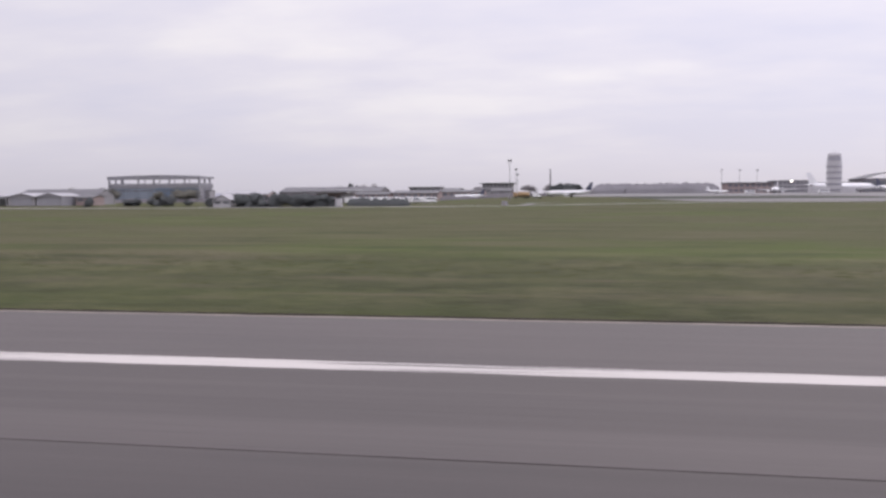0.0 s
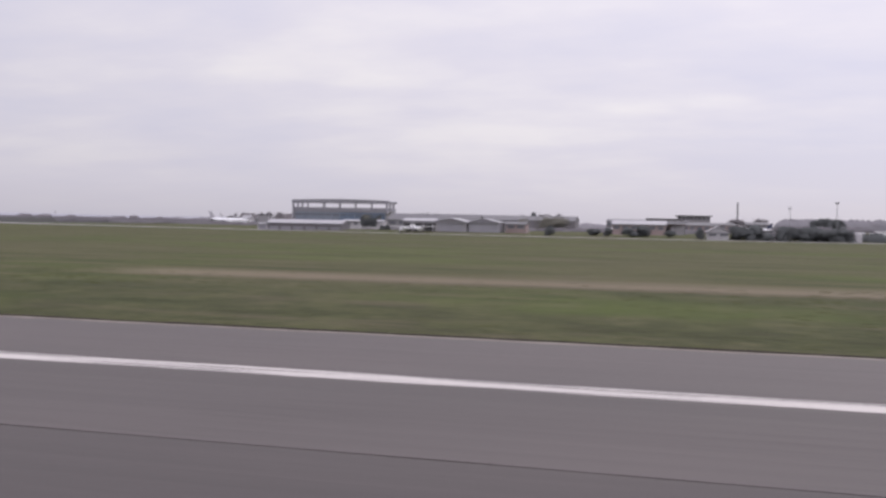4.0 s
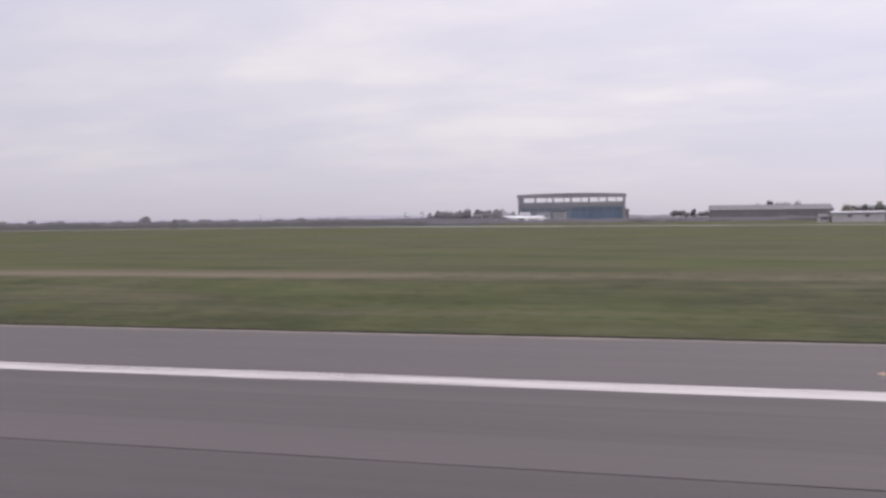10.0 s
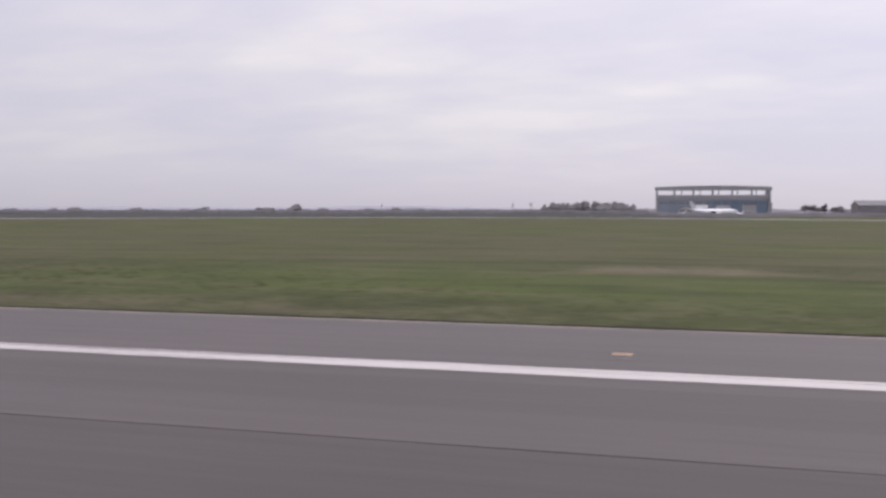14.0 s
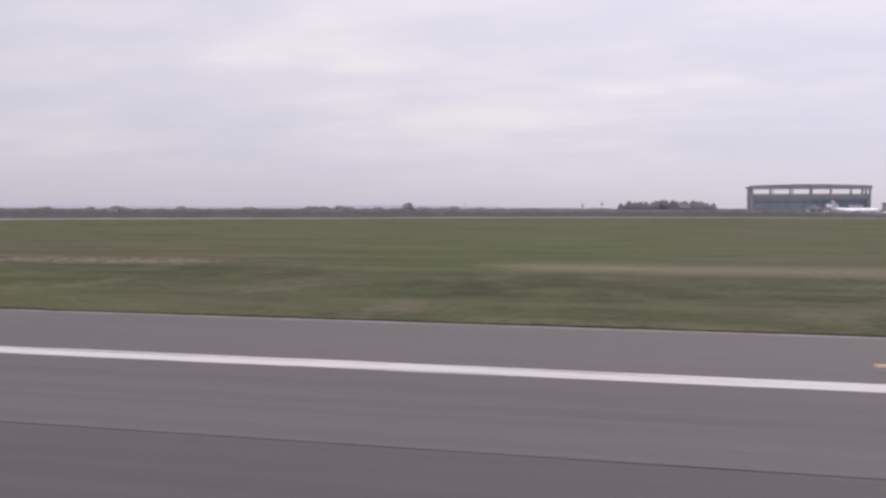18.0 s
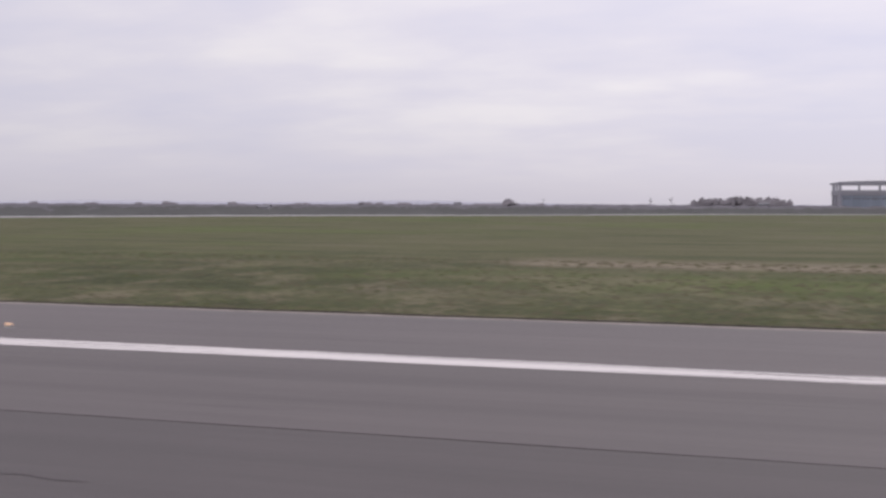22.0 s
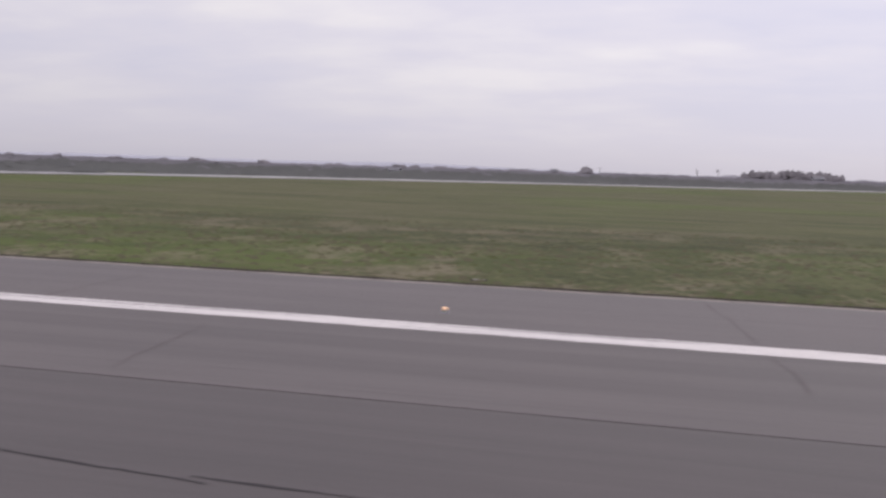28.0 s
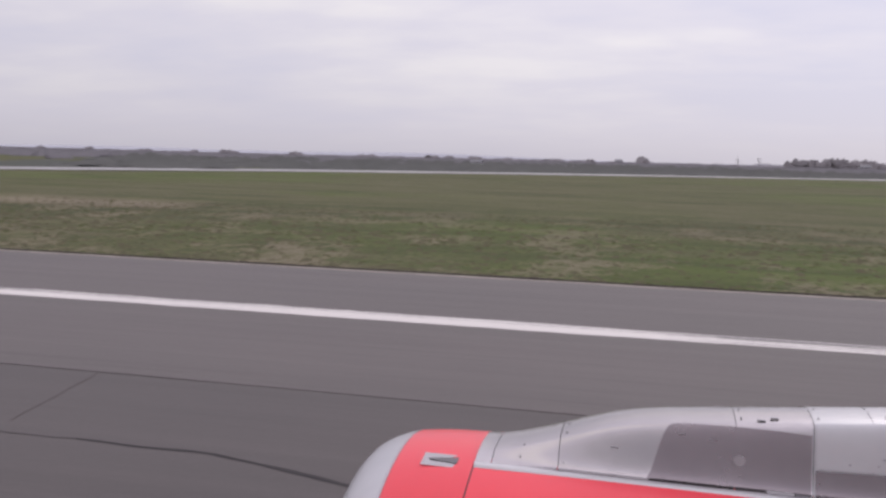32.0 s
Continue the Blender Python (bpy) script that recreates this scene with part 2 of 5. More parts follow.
def grassland():
    """Airfield turf: mown strips, drier sward farther out, bare tan streaks and mottled dead grass by the edge."""
    m, t, b, co = material("airfield_turf")
    sep = t.nodes.new("ShaderNodeSeparateXYZ")
    link(t, co, sep.inputs[0])
    x, y, z = sep.outputs
    n1 = noise_node(t, co, 0.03, 5, 0.6, (0.6, 1.6, 1))
    n2 = noise_node(t, co, 0.35, 5, 0.65, (0.9, 0.6, 1))
    n3 = noise_node(t, co, 2.2, 4, 0.7, (1.2, 0.6, 1))
    mixn = math_node(t, "ADD", math_node(t, "MULTIPLY", n1, 0.25), math_node(t, "ADD", math_node(t, "MULTIPLY", n2, 0.38), math_node(t, "MULTIPLY", n3, 0.37)))
    near = mix_node(t, ramp_node(t, mixn, [(0.44, 0.0), (0.57, 1.0)]), TURF_DARK, TURF_MID)
    far = mix_node(t, ramp_node(t, mixn, [(0.40, 0.0), (0.60, 1.0)]), TURF_FAR_A, TURF_FAR_B)
    d = math_node(t, "DIVIDE", y, 400.0)
    wob = math_node(t, "ADD", d, math_node(t, "MULTIPLY", math_node(t, "SUBTRACT", n1, 0.5), 0.05))
    zone = ramp_node(t, wob, [(0.140, 0.0), (0.19, 1.0)])
    col = mix_node(t, zone, near, far)
    # fresh growth and tired growth in broad patches
    lush = noise_node(t, co, 0.022, 4, 0.55, (0.8, 1.5, 1), (31, 7, 0))
    col = mix_node(t, ramp_node(t, lush, [(0.49, 0.0), (0.64, 0.85)]), col, TURF_LUSH)
    tired = noise_node(t, co, 0.06, 5, 0.6, (0.8, 0.7, 1), (3, 17, 0))
    tired = math_node(t, "ADD", math_node(t, "MULTIPLY", tired, 0.8), math_node(t, "MULTIPLY", n3, 0.2))
    col = mix_node(t, ramp_node(t, tired, [(0.50, 0.0), (0.68, 0.65)]), col, TURF_TIRED)
    # long darker swathes and brownish flushes left by mowing
    swathe = noise_node(t, co, 1.0, 5, 0.62, (0.045, 0.21, 1), (13, 4.4, 0))
    swathe = math_node(t, "ADD", math_node(t, "MULTIPLY", swathe, 0.75), math_node(t, "MULTIPLY", n2, 0.25))
    col = mix_node(t, ramp_node(t, swathe, [(0.52, 0.0), (0.62, 0.62)]), col, TURF_DEEP)
    col = mix_node(t, ramp_node(t, swathe, [(0.38, 0.55), (0.47, 0.0)]), col, TURF_BROWN)
    # the bare strip along the runway, broken up lengthwise
    s = noise_node(t, co, 1.0, 5, 0.62, (0.014, 0.09, 1), (7.7, 0.5, 0))
    s = math_node(t, "ADD", math_node(t, "MULTIPLY", s, 0.7), math_node(t, "ADD", math_node(t, "MULTIPLY", n2, 0.2), math_node(t, "MULTIPLY", n3, 0.1)))
    band = ramp_node(t, math_node(t, "ADD", d, math_node(t, "MULTIPLY", math_node(t, "SUBTRACT", s, 0.5), 0.02)), [(0.142, 0.0), (0.150, 1.0), (0.158, 0.9), (0.172, 0.0)])
    worn = ((-500, 0), (-494, 0.8), (-478, 0.8), (-470, 0.1), (-436, 0.1), (-430, 0.45), (-412, 0.45), (-402, 0.1), (-358, 0.1), (-350, 1), (-308, 1), (-298, 0.15), (-284, 0.2), (-278, 0.75), (-248, 0.75), (-240, 0.1), (-170, 0.1), (-166, 0.6), (-156, 0.6), (-150, 0.1), (-104, 0.1), (-96, 1), (-48, 0.9), (-40, 0.5), (5, 0.5), (30, 0.9), (95, 0.9), (105, 0.15), (150, 0.2), (165, 1), (255, 0.9), (270, 0.45))
    along = ramp_node(t, math_node(t, "DIVIDE", math_node(t, "ADD", x, 520.0), 900.0), [((a + 520) / 900, v) for a, v in worn])
    s = math_node(t, "ADD", math_node(t, "MULTIPLY", s, 0.6), math_node(t, "MULTIPLY", along, 0.35))
    strip = math_node(t, "MULTIPLY", band, ramp_node(t, s, [(0.42, 0.0), (0.60, 0.72)]))
    col = mix_node(t, strip, col, TURF_DRY)
    # dead growth near the pavement, more of it farther down the runway
    edge = ramp_node(t, d, [(0.0766, 0.95), (0.097, 0.8), (0.137, 0.55), (0.18, 0.1)])
    down = ramp_node(t, math_node(t, "DIVIDE", math_node(t, "ADD", x, 700.0), 700.0), [(0.30, 1.0), (0.52, 0.55), (0.66, 0.25), (0.9, 0.2)])
    pat = noise_node(t, co, 0.16, 5, 0.65, (1.2, 0.7, 1), (19, 2, 0))
    mott = math_node(t, "ADD", math_node(t, "MULTIPLY", pat, 0.5), math_node(t, "ADD", math_node(t, "MULTIPLY", n2, 0.28), math_node(t, "MULTIPLY", n3, 0.22)))
    mott = math_node(t, "MULTIPLY", ramp_node(t, mott, [(0.50, 0.0), (0.575, 1.0)]), math_node(t, "MULTIPLY", edge, down))
    col = mix_node(t, mott, col, TURF_STRAW)
    link(t, col, b.inputs["Base Color"])
    b.inputs["Roughness"].default_value = 0.95
    b.inputs["Specular IOR Level"].default_value = 0.1
    bn = node(t, "ShaderNodeBump", Strength=0.9, Distance=0.09)
    link(t, n3, bn.inputs["Height"])
    link(t, bn.outputs[0], b.inputs["Normal"])
    return m


TURF_DARK, TURF_MID = (0.031, 0.035, 0.0148), (0.071, 0.0745, 0.033)
TURF_FAR_A, TURF_FAR_B = (0.053, 0.056, 0.024), (0.080, 0.078, 0.040)
TURF_DRY, TURF_STRAW = (0.172, 0.137, 0.104), (0.135, 0.112, 0.080)
TURF_DEEP, TURF_BROWN = (0.030, 0.037, 0.014), (0.096, 0.083, 0.055)
TURF_LUSH, TURF_TIRED = (0.060, 0.078, 0.021), (0.078, 0.072, 0.042)

M_TURF = grassland()
M_ASPHALT = asphalt("runway_asphalt", (0.060, 0.0503, 0.050), (0.088, 0.0745, 0.0735), (16.6, 21.25))
M_ASPHALT_B = asphalt("runway_asphalt_centre", (0.0442, 0.0368, 0.0368), (0.0655, 0.055, 0.0547), scuffs=0.15)
M_SHOULDER = asphalt("shoulder_asphalt", (0.088, 0.079, 0.082), (0.122, 0.112, 0.115))
M_TAR = surface("joint_tar", (0.026, 0.0235, 0.025), (0.042, 0.038, 0.04), 2.0, 0.95, gloss_var=0.05, gloss=0.15)
M_HAIR = surface("weathered_crack", (0.039, 0.0343, 0.035), (0.053, 0.0468, 0.0477), 2.0, 0.95, gloss=0.2)
M_FAINT = surface("faint_old_crack", (0.055, 0.0465, 0.0462), (0.073, 0.062, 0.0615), 2.0, 0.95, gloss=0.2)
M_LINE = worn_paint()
M_SOIL = surface("bare_soil", (0.012, 0.0092, 0.0078), (0.026, 0.0205, 0.017), 3.0, 0.95, gloss=0.1)
M_DUST = surface("pale_dust", (0.15, 0.13, 0.113), (0.215, 0.188, 0.165), 2.0, 0.95, stretch=(0.3, 1, 1))
M_CONC = surface("pale_concrete", (0.19, 0.182, 0.182), (0.245, 0.236, 0.235), 0.2, 0.85)
M_APRON = surface("apron_concrete", (0.12, 0.113, 0.116), (0.165, 0.156, 0.16), 0.05, 0.85)
# brush tones are paled for distance haze, put into the base colour
M_BRUSH = surface("hazed_bare_brush", (0.128, 0.121, 0.132), (0.160, 0.150, 0.160), 0.12, 0.95, bump=0, gloss=0.1, soft=True)
M_BRUSH_G = surface("hazed_green_brush", (0.088, 0.089, 0.086), (0.114, 0.113, 0.108), 0.12, 0.95, bump=0, gloss=0.1, soft=True)
# dark green lifted to blue-grey, haze mixed into the base colour
M_CONIFER = surface("hazed_dark_conifer", (0.070, 0.076, 0.079), (0.104, 0.109, 0.110), 0.5, 0.95, bump=0, gloss=0.1, soft=True)
M_CROWN = surface("leafless_crown", (0.158, 0.147, 0.157), (0.200, 0.185, 0.192), 0.4, 0.95, bump=0, gloss=0.1, soft=True)
# lighter and bluer than bare twigs: far haze painted in
M_WOODS = surface("hazed_bare_woods", (0.20, 0.193, 0.21), (0.25, 0.24, 0.26), 0.05, 0.95, bump=0, gloss=0.1, soft=True)
M_OLIVE = surface("budding_crown", (0.14, 0.136, 0.115), (0.19, 0.182, 0.155), 0.4, 0.95, bump=0, gloss=0.1, soft=True)
M_HEATH = surface("rough_heath", (0.046, 0.050, 0.043), (0.068, 0.070, 0.060), 0.04, 0.95, bump=0, gloss=0.1)
M_BARK = surface("bark", (0.07, 0.06, 0.055), (0.11, 0.095, 0.085), 2.0, 0.95)
M_LAMPHEAD = surface("grey_lamp_housing", (0.16, 0.155, 0.17), (0.2, 0.195, 0.21), 1.0, 0.6)
# air haze over the hills goes into their blue-grey tone
M_HILL = surface("hazed_far_hills", (0.27, 0.27, 0.305), (0.32, 0.32, 0.36), 0.004, 1.0, bump=0)
# cladding grey is lightened to paint in the distance haze
M_GREY = surface("hazed_grey_cladding", (0.235, 0.23, 0.26), (0.295, 0.29, 0.32), 0.15, 0.6, stretch=(3, 3, 0.4))
M_PALE = surface("pale_rendered_wall", (0.25, 0.24, 0.258), (0.33, 0.317, 0.335), 0.12, 0.85)
M_WHITEW = surface("white_rendered_wall", (0.40, 0.39, 0.415), (0.48, 0.47, 0.49), 0.3, 0.8)
M_DARKW = surface("dark_wall", (0.15, 0.14, 0.156), (0.195, 0.184, 0.20), 0.2, 0.8)
M_ROOFG = surface("grey_roof_sheet", (0.095, 0.092, 0.102), (0.13, 0.127, 0.138), 0.2, 0.7)
M_ROOFW = surface("pale_roof_sheet", (0.27, 0.263, 0.283), (0.35, 0.342, 0.362), 0.3, 0.6)
M_RED = surface("brick_red_wall", (0.26, 0.20, 0.20), (0.33, 0.26, 0.255), 0.3, 0.9)
M_BLUE = surface("blue_door_sheet", (0.105, 0.145, 0.215), (0.135, 0.18, 0.25), 0.15, 0.6, stretch=(2, 2, 0.5))
M_BLUE_B = surface("faded_blue_sheet", (0.175, 0.20, 0.25), (0.215, 0.245, 0.295), 0.15, 0.65, stretch=(2, 2, 0.5))
# glass lifted from near black, as haze painted over it
M_GLASS = surface("hazed_window_glass", (0.12, 0.125, 0.145), (0.17, 0.175, 0.20), 0.3, 0.25, bump=0)
M_WHITE = surface("white_aircraft_paint", (0.70, 0.70, 0.72), (0.80, 0.80, 0.82), 0.3, 0.35, bump=0.0)
M_NAVY = surface("navy_tail_paint", (0.03, 0.035, 0.07), (0.05, 0.055, 0.10), 0.4, 0.4, bump=0)
M_STEEL = surface("galvanised_steel", (0.22, 0.22, 0.235), (0.30, 0.30, 0.315), 1.0, 0.5, metal=0.6)
M_TYRE = surface("rubber", (0.02, 0.02, 0.02), (0.035, 0.035, 0.035), 4.0, 0.8)
M_YELLOW = surface("yellow_marker_paint", (0.30, 0.28, 0.19), (0.42, 0.40, 0.29), 3.0, 0.6)
M_BLACK = surface("black_paint", (0.02, 0.02, 0.022), (0.035, 0.035, 0.038), 2.0, 0.5)


def lamp_material():
    m, t, b, co = material("amber_lamp_glass")
    b.inputs["Base Color"].default_value = (0.8, 0.5, 0.3, 1)
    b.inputs["Emission Color"].default_value = (1.0, 0.62, 0.36, 1)
    b.inputs["Emission Strength"].default_value = 0.38
    b.inputs["Roughness"].default_value = 0.2
    return m


M_LAMP = lamp_material()
M_LIT, lit_tree, lit_node, _ = material("lit_lamp_glass")
lit_node.inputs["Emission Color"].default_value = (1.0, 0.93, 0.82, 1)
lit_node.inputs["Emission Strength"].default_value = 3.0

# ---- mesh helpers ----


def part(name, bm, mat, parent=None, label="", smooth=False):
    me = bpy.data.meshes.new(name)
    if smooth:
        for f in bm.faces:
            f.smooth = True
    bm.normal_update()
    bm.to_mesh(me)
    bm.free()
    me.materials.append(mat)
    ob = new(name, me)
    if parent is not None:
        ob.parent = parent
    if label:
        tagged(ob, label)
    return ob


def raw(name, verts, faces, mat, parent=None, smooth=False):
    me = bpy.data.meshes.new(name)
    me.from_pydata(verts, [], faces)
    me.materials.append(mat)
    if smooth:
        me.polygons.foreach_set("use_smooth", [True] * len(me.polygons))
    ob = new(name, me)
    if parent is not None:
        ob.parent = parent
    return ob


def shared(name, ob, place, parent, turn=0.0, size=(1, 1, 1)):
    """Another object on the mesh of ob."""
    c = new(name, ob.data)
    c.parent = parent
    c.location, c.rotation_euler, c.scale = place, (0, 0, turn), size
    return c


def ease(v, lo, hi):
    s = min(1.0, max(0.0, (v - lo) / (hi - lo)))
    return s * s * (3 - 2 * s)


def rise(x, y):
    """The field climbs a little beyond the verge, and the apron lies higher still."""
    far_edge = 289 + max(0.19 * (188 - x), 0.15 * (x - 188))
    shelf = max(ease(x, 20, 70) * 0.7 * ease(y, far_edge, far_edge + 12), ease(x, 300, 400) * 0.85 * ease(y, 190, 295)) * (1 - ease(y, 345, 440))
    return 0.45 * ease(y, 150, 280) + shelf + ease(x, 225, 320) * (2.6 * ease(y, 368, 465) + 1.6 * ease(y, 480, 760))


def thing(name, place, label, category, group="", turn=0.0, kind=""):
    e = new(name)
    e.location, e.rotation_euler = (place[0], place[1], place[2] + rise(place[0], place[1])), (0, 0, radians(turn))
    return tagged(e, label, category, group, kind)


def bx(bm, a, b, bevel=0.0):
    vs = [bm.verts.new((x, y, z)) for z in (a[2], b[2]) for y in (a[1], b[1]) for x in (a[0], b[0])]
    fs = [bm.faces.new([vs[i] for i in q]) for q in ((0, 2, 3, 1), (4, 5, 7, 6), (0, 1, 5, 4), (2, 6, 7, 3), (0, 4, 6, 2), (1, 3, 7, 5))]
    if bevel:
        bmesh.ops.bevel(bm, geom=list({e for f in fs for e in f.edges}), offset=bevel, segments=1, affect="EDGES")
    return bm


def box_bm(a, b, bevel=0.0):
    return bx(bmesh.new(), a, b, bevel)


def rings(bm, rows, cap=True):
    """Joins rings of points, one after the other."""
    made = [[bm.verts.new(p) for p in row] for row in rows]
    n = len(rows[0])
    for r, s in zip(made, made[1:]):
        for i in range(n):
            bm.faces.new((r[i], r[(i + 1) % n], s[(i + 1) % n], s[i]))
    if cap:
        bm.faces.new(made[0][::-1])
        bm.faces.new(made[-1])
    return bm


def tube(bm, p, q, r0, r1=None, n=8):
    p, q = Vector(p), Vector(q)
    d = (q - p).normalized()
    a = d.orthogonal().normalized()
    b = d.cross(a)
    r1 = r0 if r1 is None else r1
    rows = [[c + (a * math.cos(k * math.tau / n) + b * math.sin(k * math.tau / n)) * r for k in range(n)] for c, r in ((p, r0), (q, r1))]
    return rings(bm, rows)


def lathe_x(bm, prof, n=24, centre=(0, 0), flat=1.0, cap=True):
    rows = [[(x, centre[0] + r * math.cos(k * math.tau / n), centre[1] + r * flat * math.sin(k * math.tau / n)) for k in range(n)] for x, r in prof]
    return rings(bm, rows, cap)


# ---- ground, runway, taxiway ----


def ground_sheet():
    xs = sorted(set(list(range(-4600, -900, 200)) + list(range(-900, 701, 20)) + list(range(700, 4601, 200))))
    ys = [-4600, -2500, -1200, -600, -300, -120, -60, -37, -36, 30.85, 32, 34, 38, 43, 49, 56, 64, 74, 86, 100, 130, 150, 170, 190, 215, 240, 260, 280, 287, 291, 295, 299, 303, 307, 312, 317, 322, 328, 335, 350, 368, 385, 405, 425, 445, 465, 480, 520, 560, 600, 650, 700, 760, 800, 1000, 1300, 1800, 2600, 3600, 4700]
    verts, faces = [], []
    for y in ys:
        for x in xs:
            z = -0.02
            if -36.5 < y < 30.8:
                z = -0.12
            elif 32 <= y < 300:
                z += 0.10 * noise.noise(Vector((x * 0.02, y * 0.05, 1.0))) * min(1, (y - 31) / 10)
            verts.append((x, y, z + rise(x, y)))
    w = len(xs)
    for j in range(len(ys) - 1):
        for i in range(w - 1):
            a = j * w + i
            faces.append((a, a + 1, a + w + 1, a + w))
    ob = raw("ground", verts, faces, M_TURF, smooth=True)
    tagged(ob, "patchy green and straw-coloured airfield turf beside the runway", "grass", kind="structure")


ground_sheet()
X0, X1 = -1600, 1300


def strip(name, y0, y1, z, mat, parent, rough_a=0.0, rough_b=0.0, step=1.0, fine=(-520, 400), thick=0.03, seed=0):
    """A long ribbon of paving, its edges a little uneven where the camera passes."""
    rnd = random.Random(seed)
    xs = [X0, -1000] + [fine[0] + i * step for i in range(int((fine[1] - fine[0]) / step) + 1)] + [800, X1]
    verts, faces = [], []
    for x in xs:
        a = y0 + rough_a * (rnd.random() - 0.5) + rough_a * noise.noise(Vector((x * 0.3, seed, 0)))
        b = y1 + rough_b * (rnd.random() - 0.5) + rough_b * noise.noise(Vector((x * 0.3, seed, 5)))
        verts += [(x, a, z - thick), (x, a, z), (x, b, z), (x, b, z - thick)]
    for i in range(len(xs) - 1):
        k = 4 * i
        for q in range(3):
            faces.append((k + q, k + q + 4, k + q + 5, k + q + 1))
    return raw(name, verts, faces, mat, parent)


runway = thing("runway", (0, 0, 0), "worn grey asphalt runway with a sealed joint and cracks", "runway", kind="structure")
raw("bed", [(X0, -35.2, -0.035), (X1, -35.2, -0.035), (X1, 30.6, -0.035), (X0, 30.6, -0.035)], [(0, 1, 2, 3)], M_HAIR, runway)
for i, (a, b, mm) in enumerate(((-35.1, -25.6, M_SHOULDER), (-25.57, -17.1, M_ASPHALT), (-17.07, -8.6, M_ASPHALT_B), (-8.57, -0.03, M_ASPHALT_B), (0.0, 14.41, M_ASPHALT_B), (14.465, 30.45, M_ASPHALT))):
    strip("paving_lane", a, b, 0.0, mm, runway, 0.012, 0.012, 1.0, seed=i)
for y, s in ((21.92, 1), (-25.1, 2)):
    ln = strip("edge_line", y - 0.63, y + 0.44, 0.004, M_LINE, runway, 0.05, 0.05, 0.5, thick=0.004, seed=10 + s)
    tagged(ln, "worn white painted edge line")
strip("dust_margin", 30.18, 30.56, 0.004, M_DUST, runway, 0.14, 0.06, 0.5, thick=0.004, seed=21)
soil = strip("soil_margin", 30.54, 30.80, 0.03, M_SOIL, None, 0.10, 0.16, 0.5, thick=0.08, seed=22)
tagged(soil, "dark bare soil along the edge of the paving", "soil", kind="structure")


def crack(p, q, width, wander, seed, step=0.25, mat=None):
    """A tar-filled crack from p to q that wanders off the straight line."""
    rnd = random.Random(seed)
    p, q = Vector((*p, 0)), Vector((*q, 0))
    d = q - p
    n = max(3, int(d.length / step))
    side = Vector((-d.y, d.x, 0)).normalized()
    verts, faces = [], []
    for i in range(n + 1):
        s = i / n
        off = wander * (noise.noise(Vector((s * d.length * 0.35, seed * 7.1, 0))) * 1.4 + 0.5 * noise.noise(Vector((s * d.length * 1.3, seed * 3.3, 2))))
        w = 0.75 * width * (0.35 + 0.9 * abs(noise.noise(Vector((s * d.length * 0.6, seed, 9)))) + 0.3 * rnd.random()) / 2
        c = p + d * s + side * off
        verts += [tuple(c - side * w + Vector((0, 0, 0.006))), tuple(c + side * w + Vector((0, 0, 0.006)))]
    for i in range(n):
        faces.append((2 * i, 2 * i + 2, 2 * i + 3, 2 * i + 1))
    return raw("crack", verts, faces, mat or M_TAR, runway)


def crack_line(points, width, wander, seed, mat=None):
    for k, (p, q) in enumerate(zip(points, points[1:])):
        crack(p, q, width, wander, seed + k, 0.12, mat)


crack((-352, 10.9), (-396, 10.6), 0.06, 0.30, 2, mat=M_HAIR)
crack_line([(-402, 10.5), (-410, 10.1), (-414.06, 9.96)], 0.08, 0.10, 3, M_HAIR)
crack_line([(-414.06, 9.96), (-415.8, 10.03)], 0.12, 0.05, 20)
crack_line([(-415.5, 9.8), (-416.9, 9.98), (-418.8, 10.14), (-423.6, 9.5)], 0.12, 0.06, 24)
crack_line([(-423.6, 9.47), (-424.7, 9.98), (-425.65, 10.28), (-427.45, 10.32), (-430.9, 9.96)], 0.14, 0.07, 30)
crack_line([(-430.9, 9.96), (-431.8, 10.25), (-432.21, 10.12), (-433.98, 10.32), (-435.53, 10.6), (-438.32, 10.54)], 0.14, 0.06, 40)
crack_line([(-438.32, 10.54), (-439.07, 10.47), (-440.83, 10.69), (-441.98, 10.72), (-443.28, 10.4), (-445.2, 10.35), (-447.4, 10.9), (-449.6, 11.0)], 0.15, 0.08, 50)
crack_line([(-449.6, 11.0), (-456, 10.8), (-484, 10.6)], 0.08, 0.2, 60, M_HAIR)
# transverse joints and cracks
crack_line([(-434.6, 8.8), (-435.02, 11.04), (-435.3, 14.45)], 0.045, 0.04, 70, M_FAINT)
crack_line([(-435.3, 14.5), (-435.83, 20.2)], 0.07, 0.05, 74, M_FAINT)
crack_line([(-434.03, 10.38), (-433.54, 11.81), (-433.11, 14.44)], 0.045, 0.10, 76, M_FAINT)
crack_line([(-433.11, 14.5), (-432.5, 20.9)], 0.06, 0.18, 80, M_FAINT)
crack_line([(-420.2, 15.0), (-420.71, 19.9)], 0.06, 0.08, 88, M_FAINT)
crack_line([(-406.9, 17.5), (-407.1, 21.3)], 0.06, 0.2, 90, M_FAINT)
crack_line([(-407.2, 22.6), (-407.5, 26.5), (-408.0, 29.9)], 0.06, 0.12, 92, M_FAINT)
crack_line([(-427.14, 22.5), (-427.22, 27.72)], 0.07, 0.1, 94, M_FAINT)
crack_line([(-451.0, 11.4), (-451.6, 14.4)], 0.05, 0.08, 96, M_FAINT)
crack_line([(-317.0, 10.3), (-317.83, 15.5), (-318.4, 20.8)], 0.09, 0.08, 100, M_FAINT)
crack_line([(-309.68, 14.6), (-310.2, 20.6)], 0.08, 0.10, 104, M_FAINT)


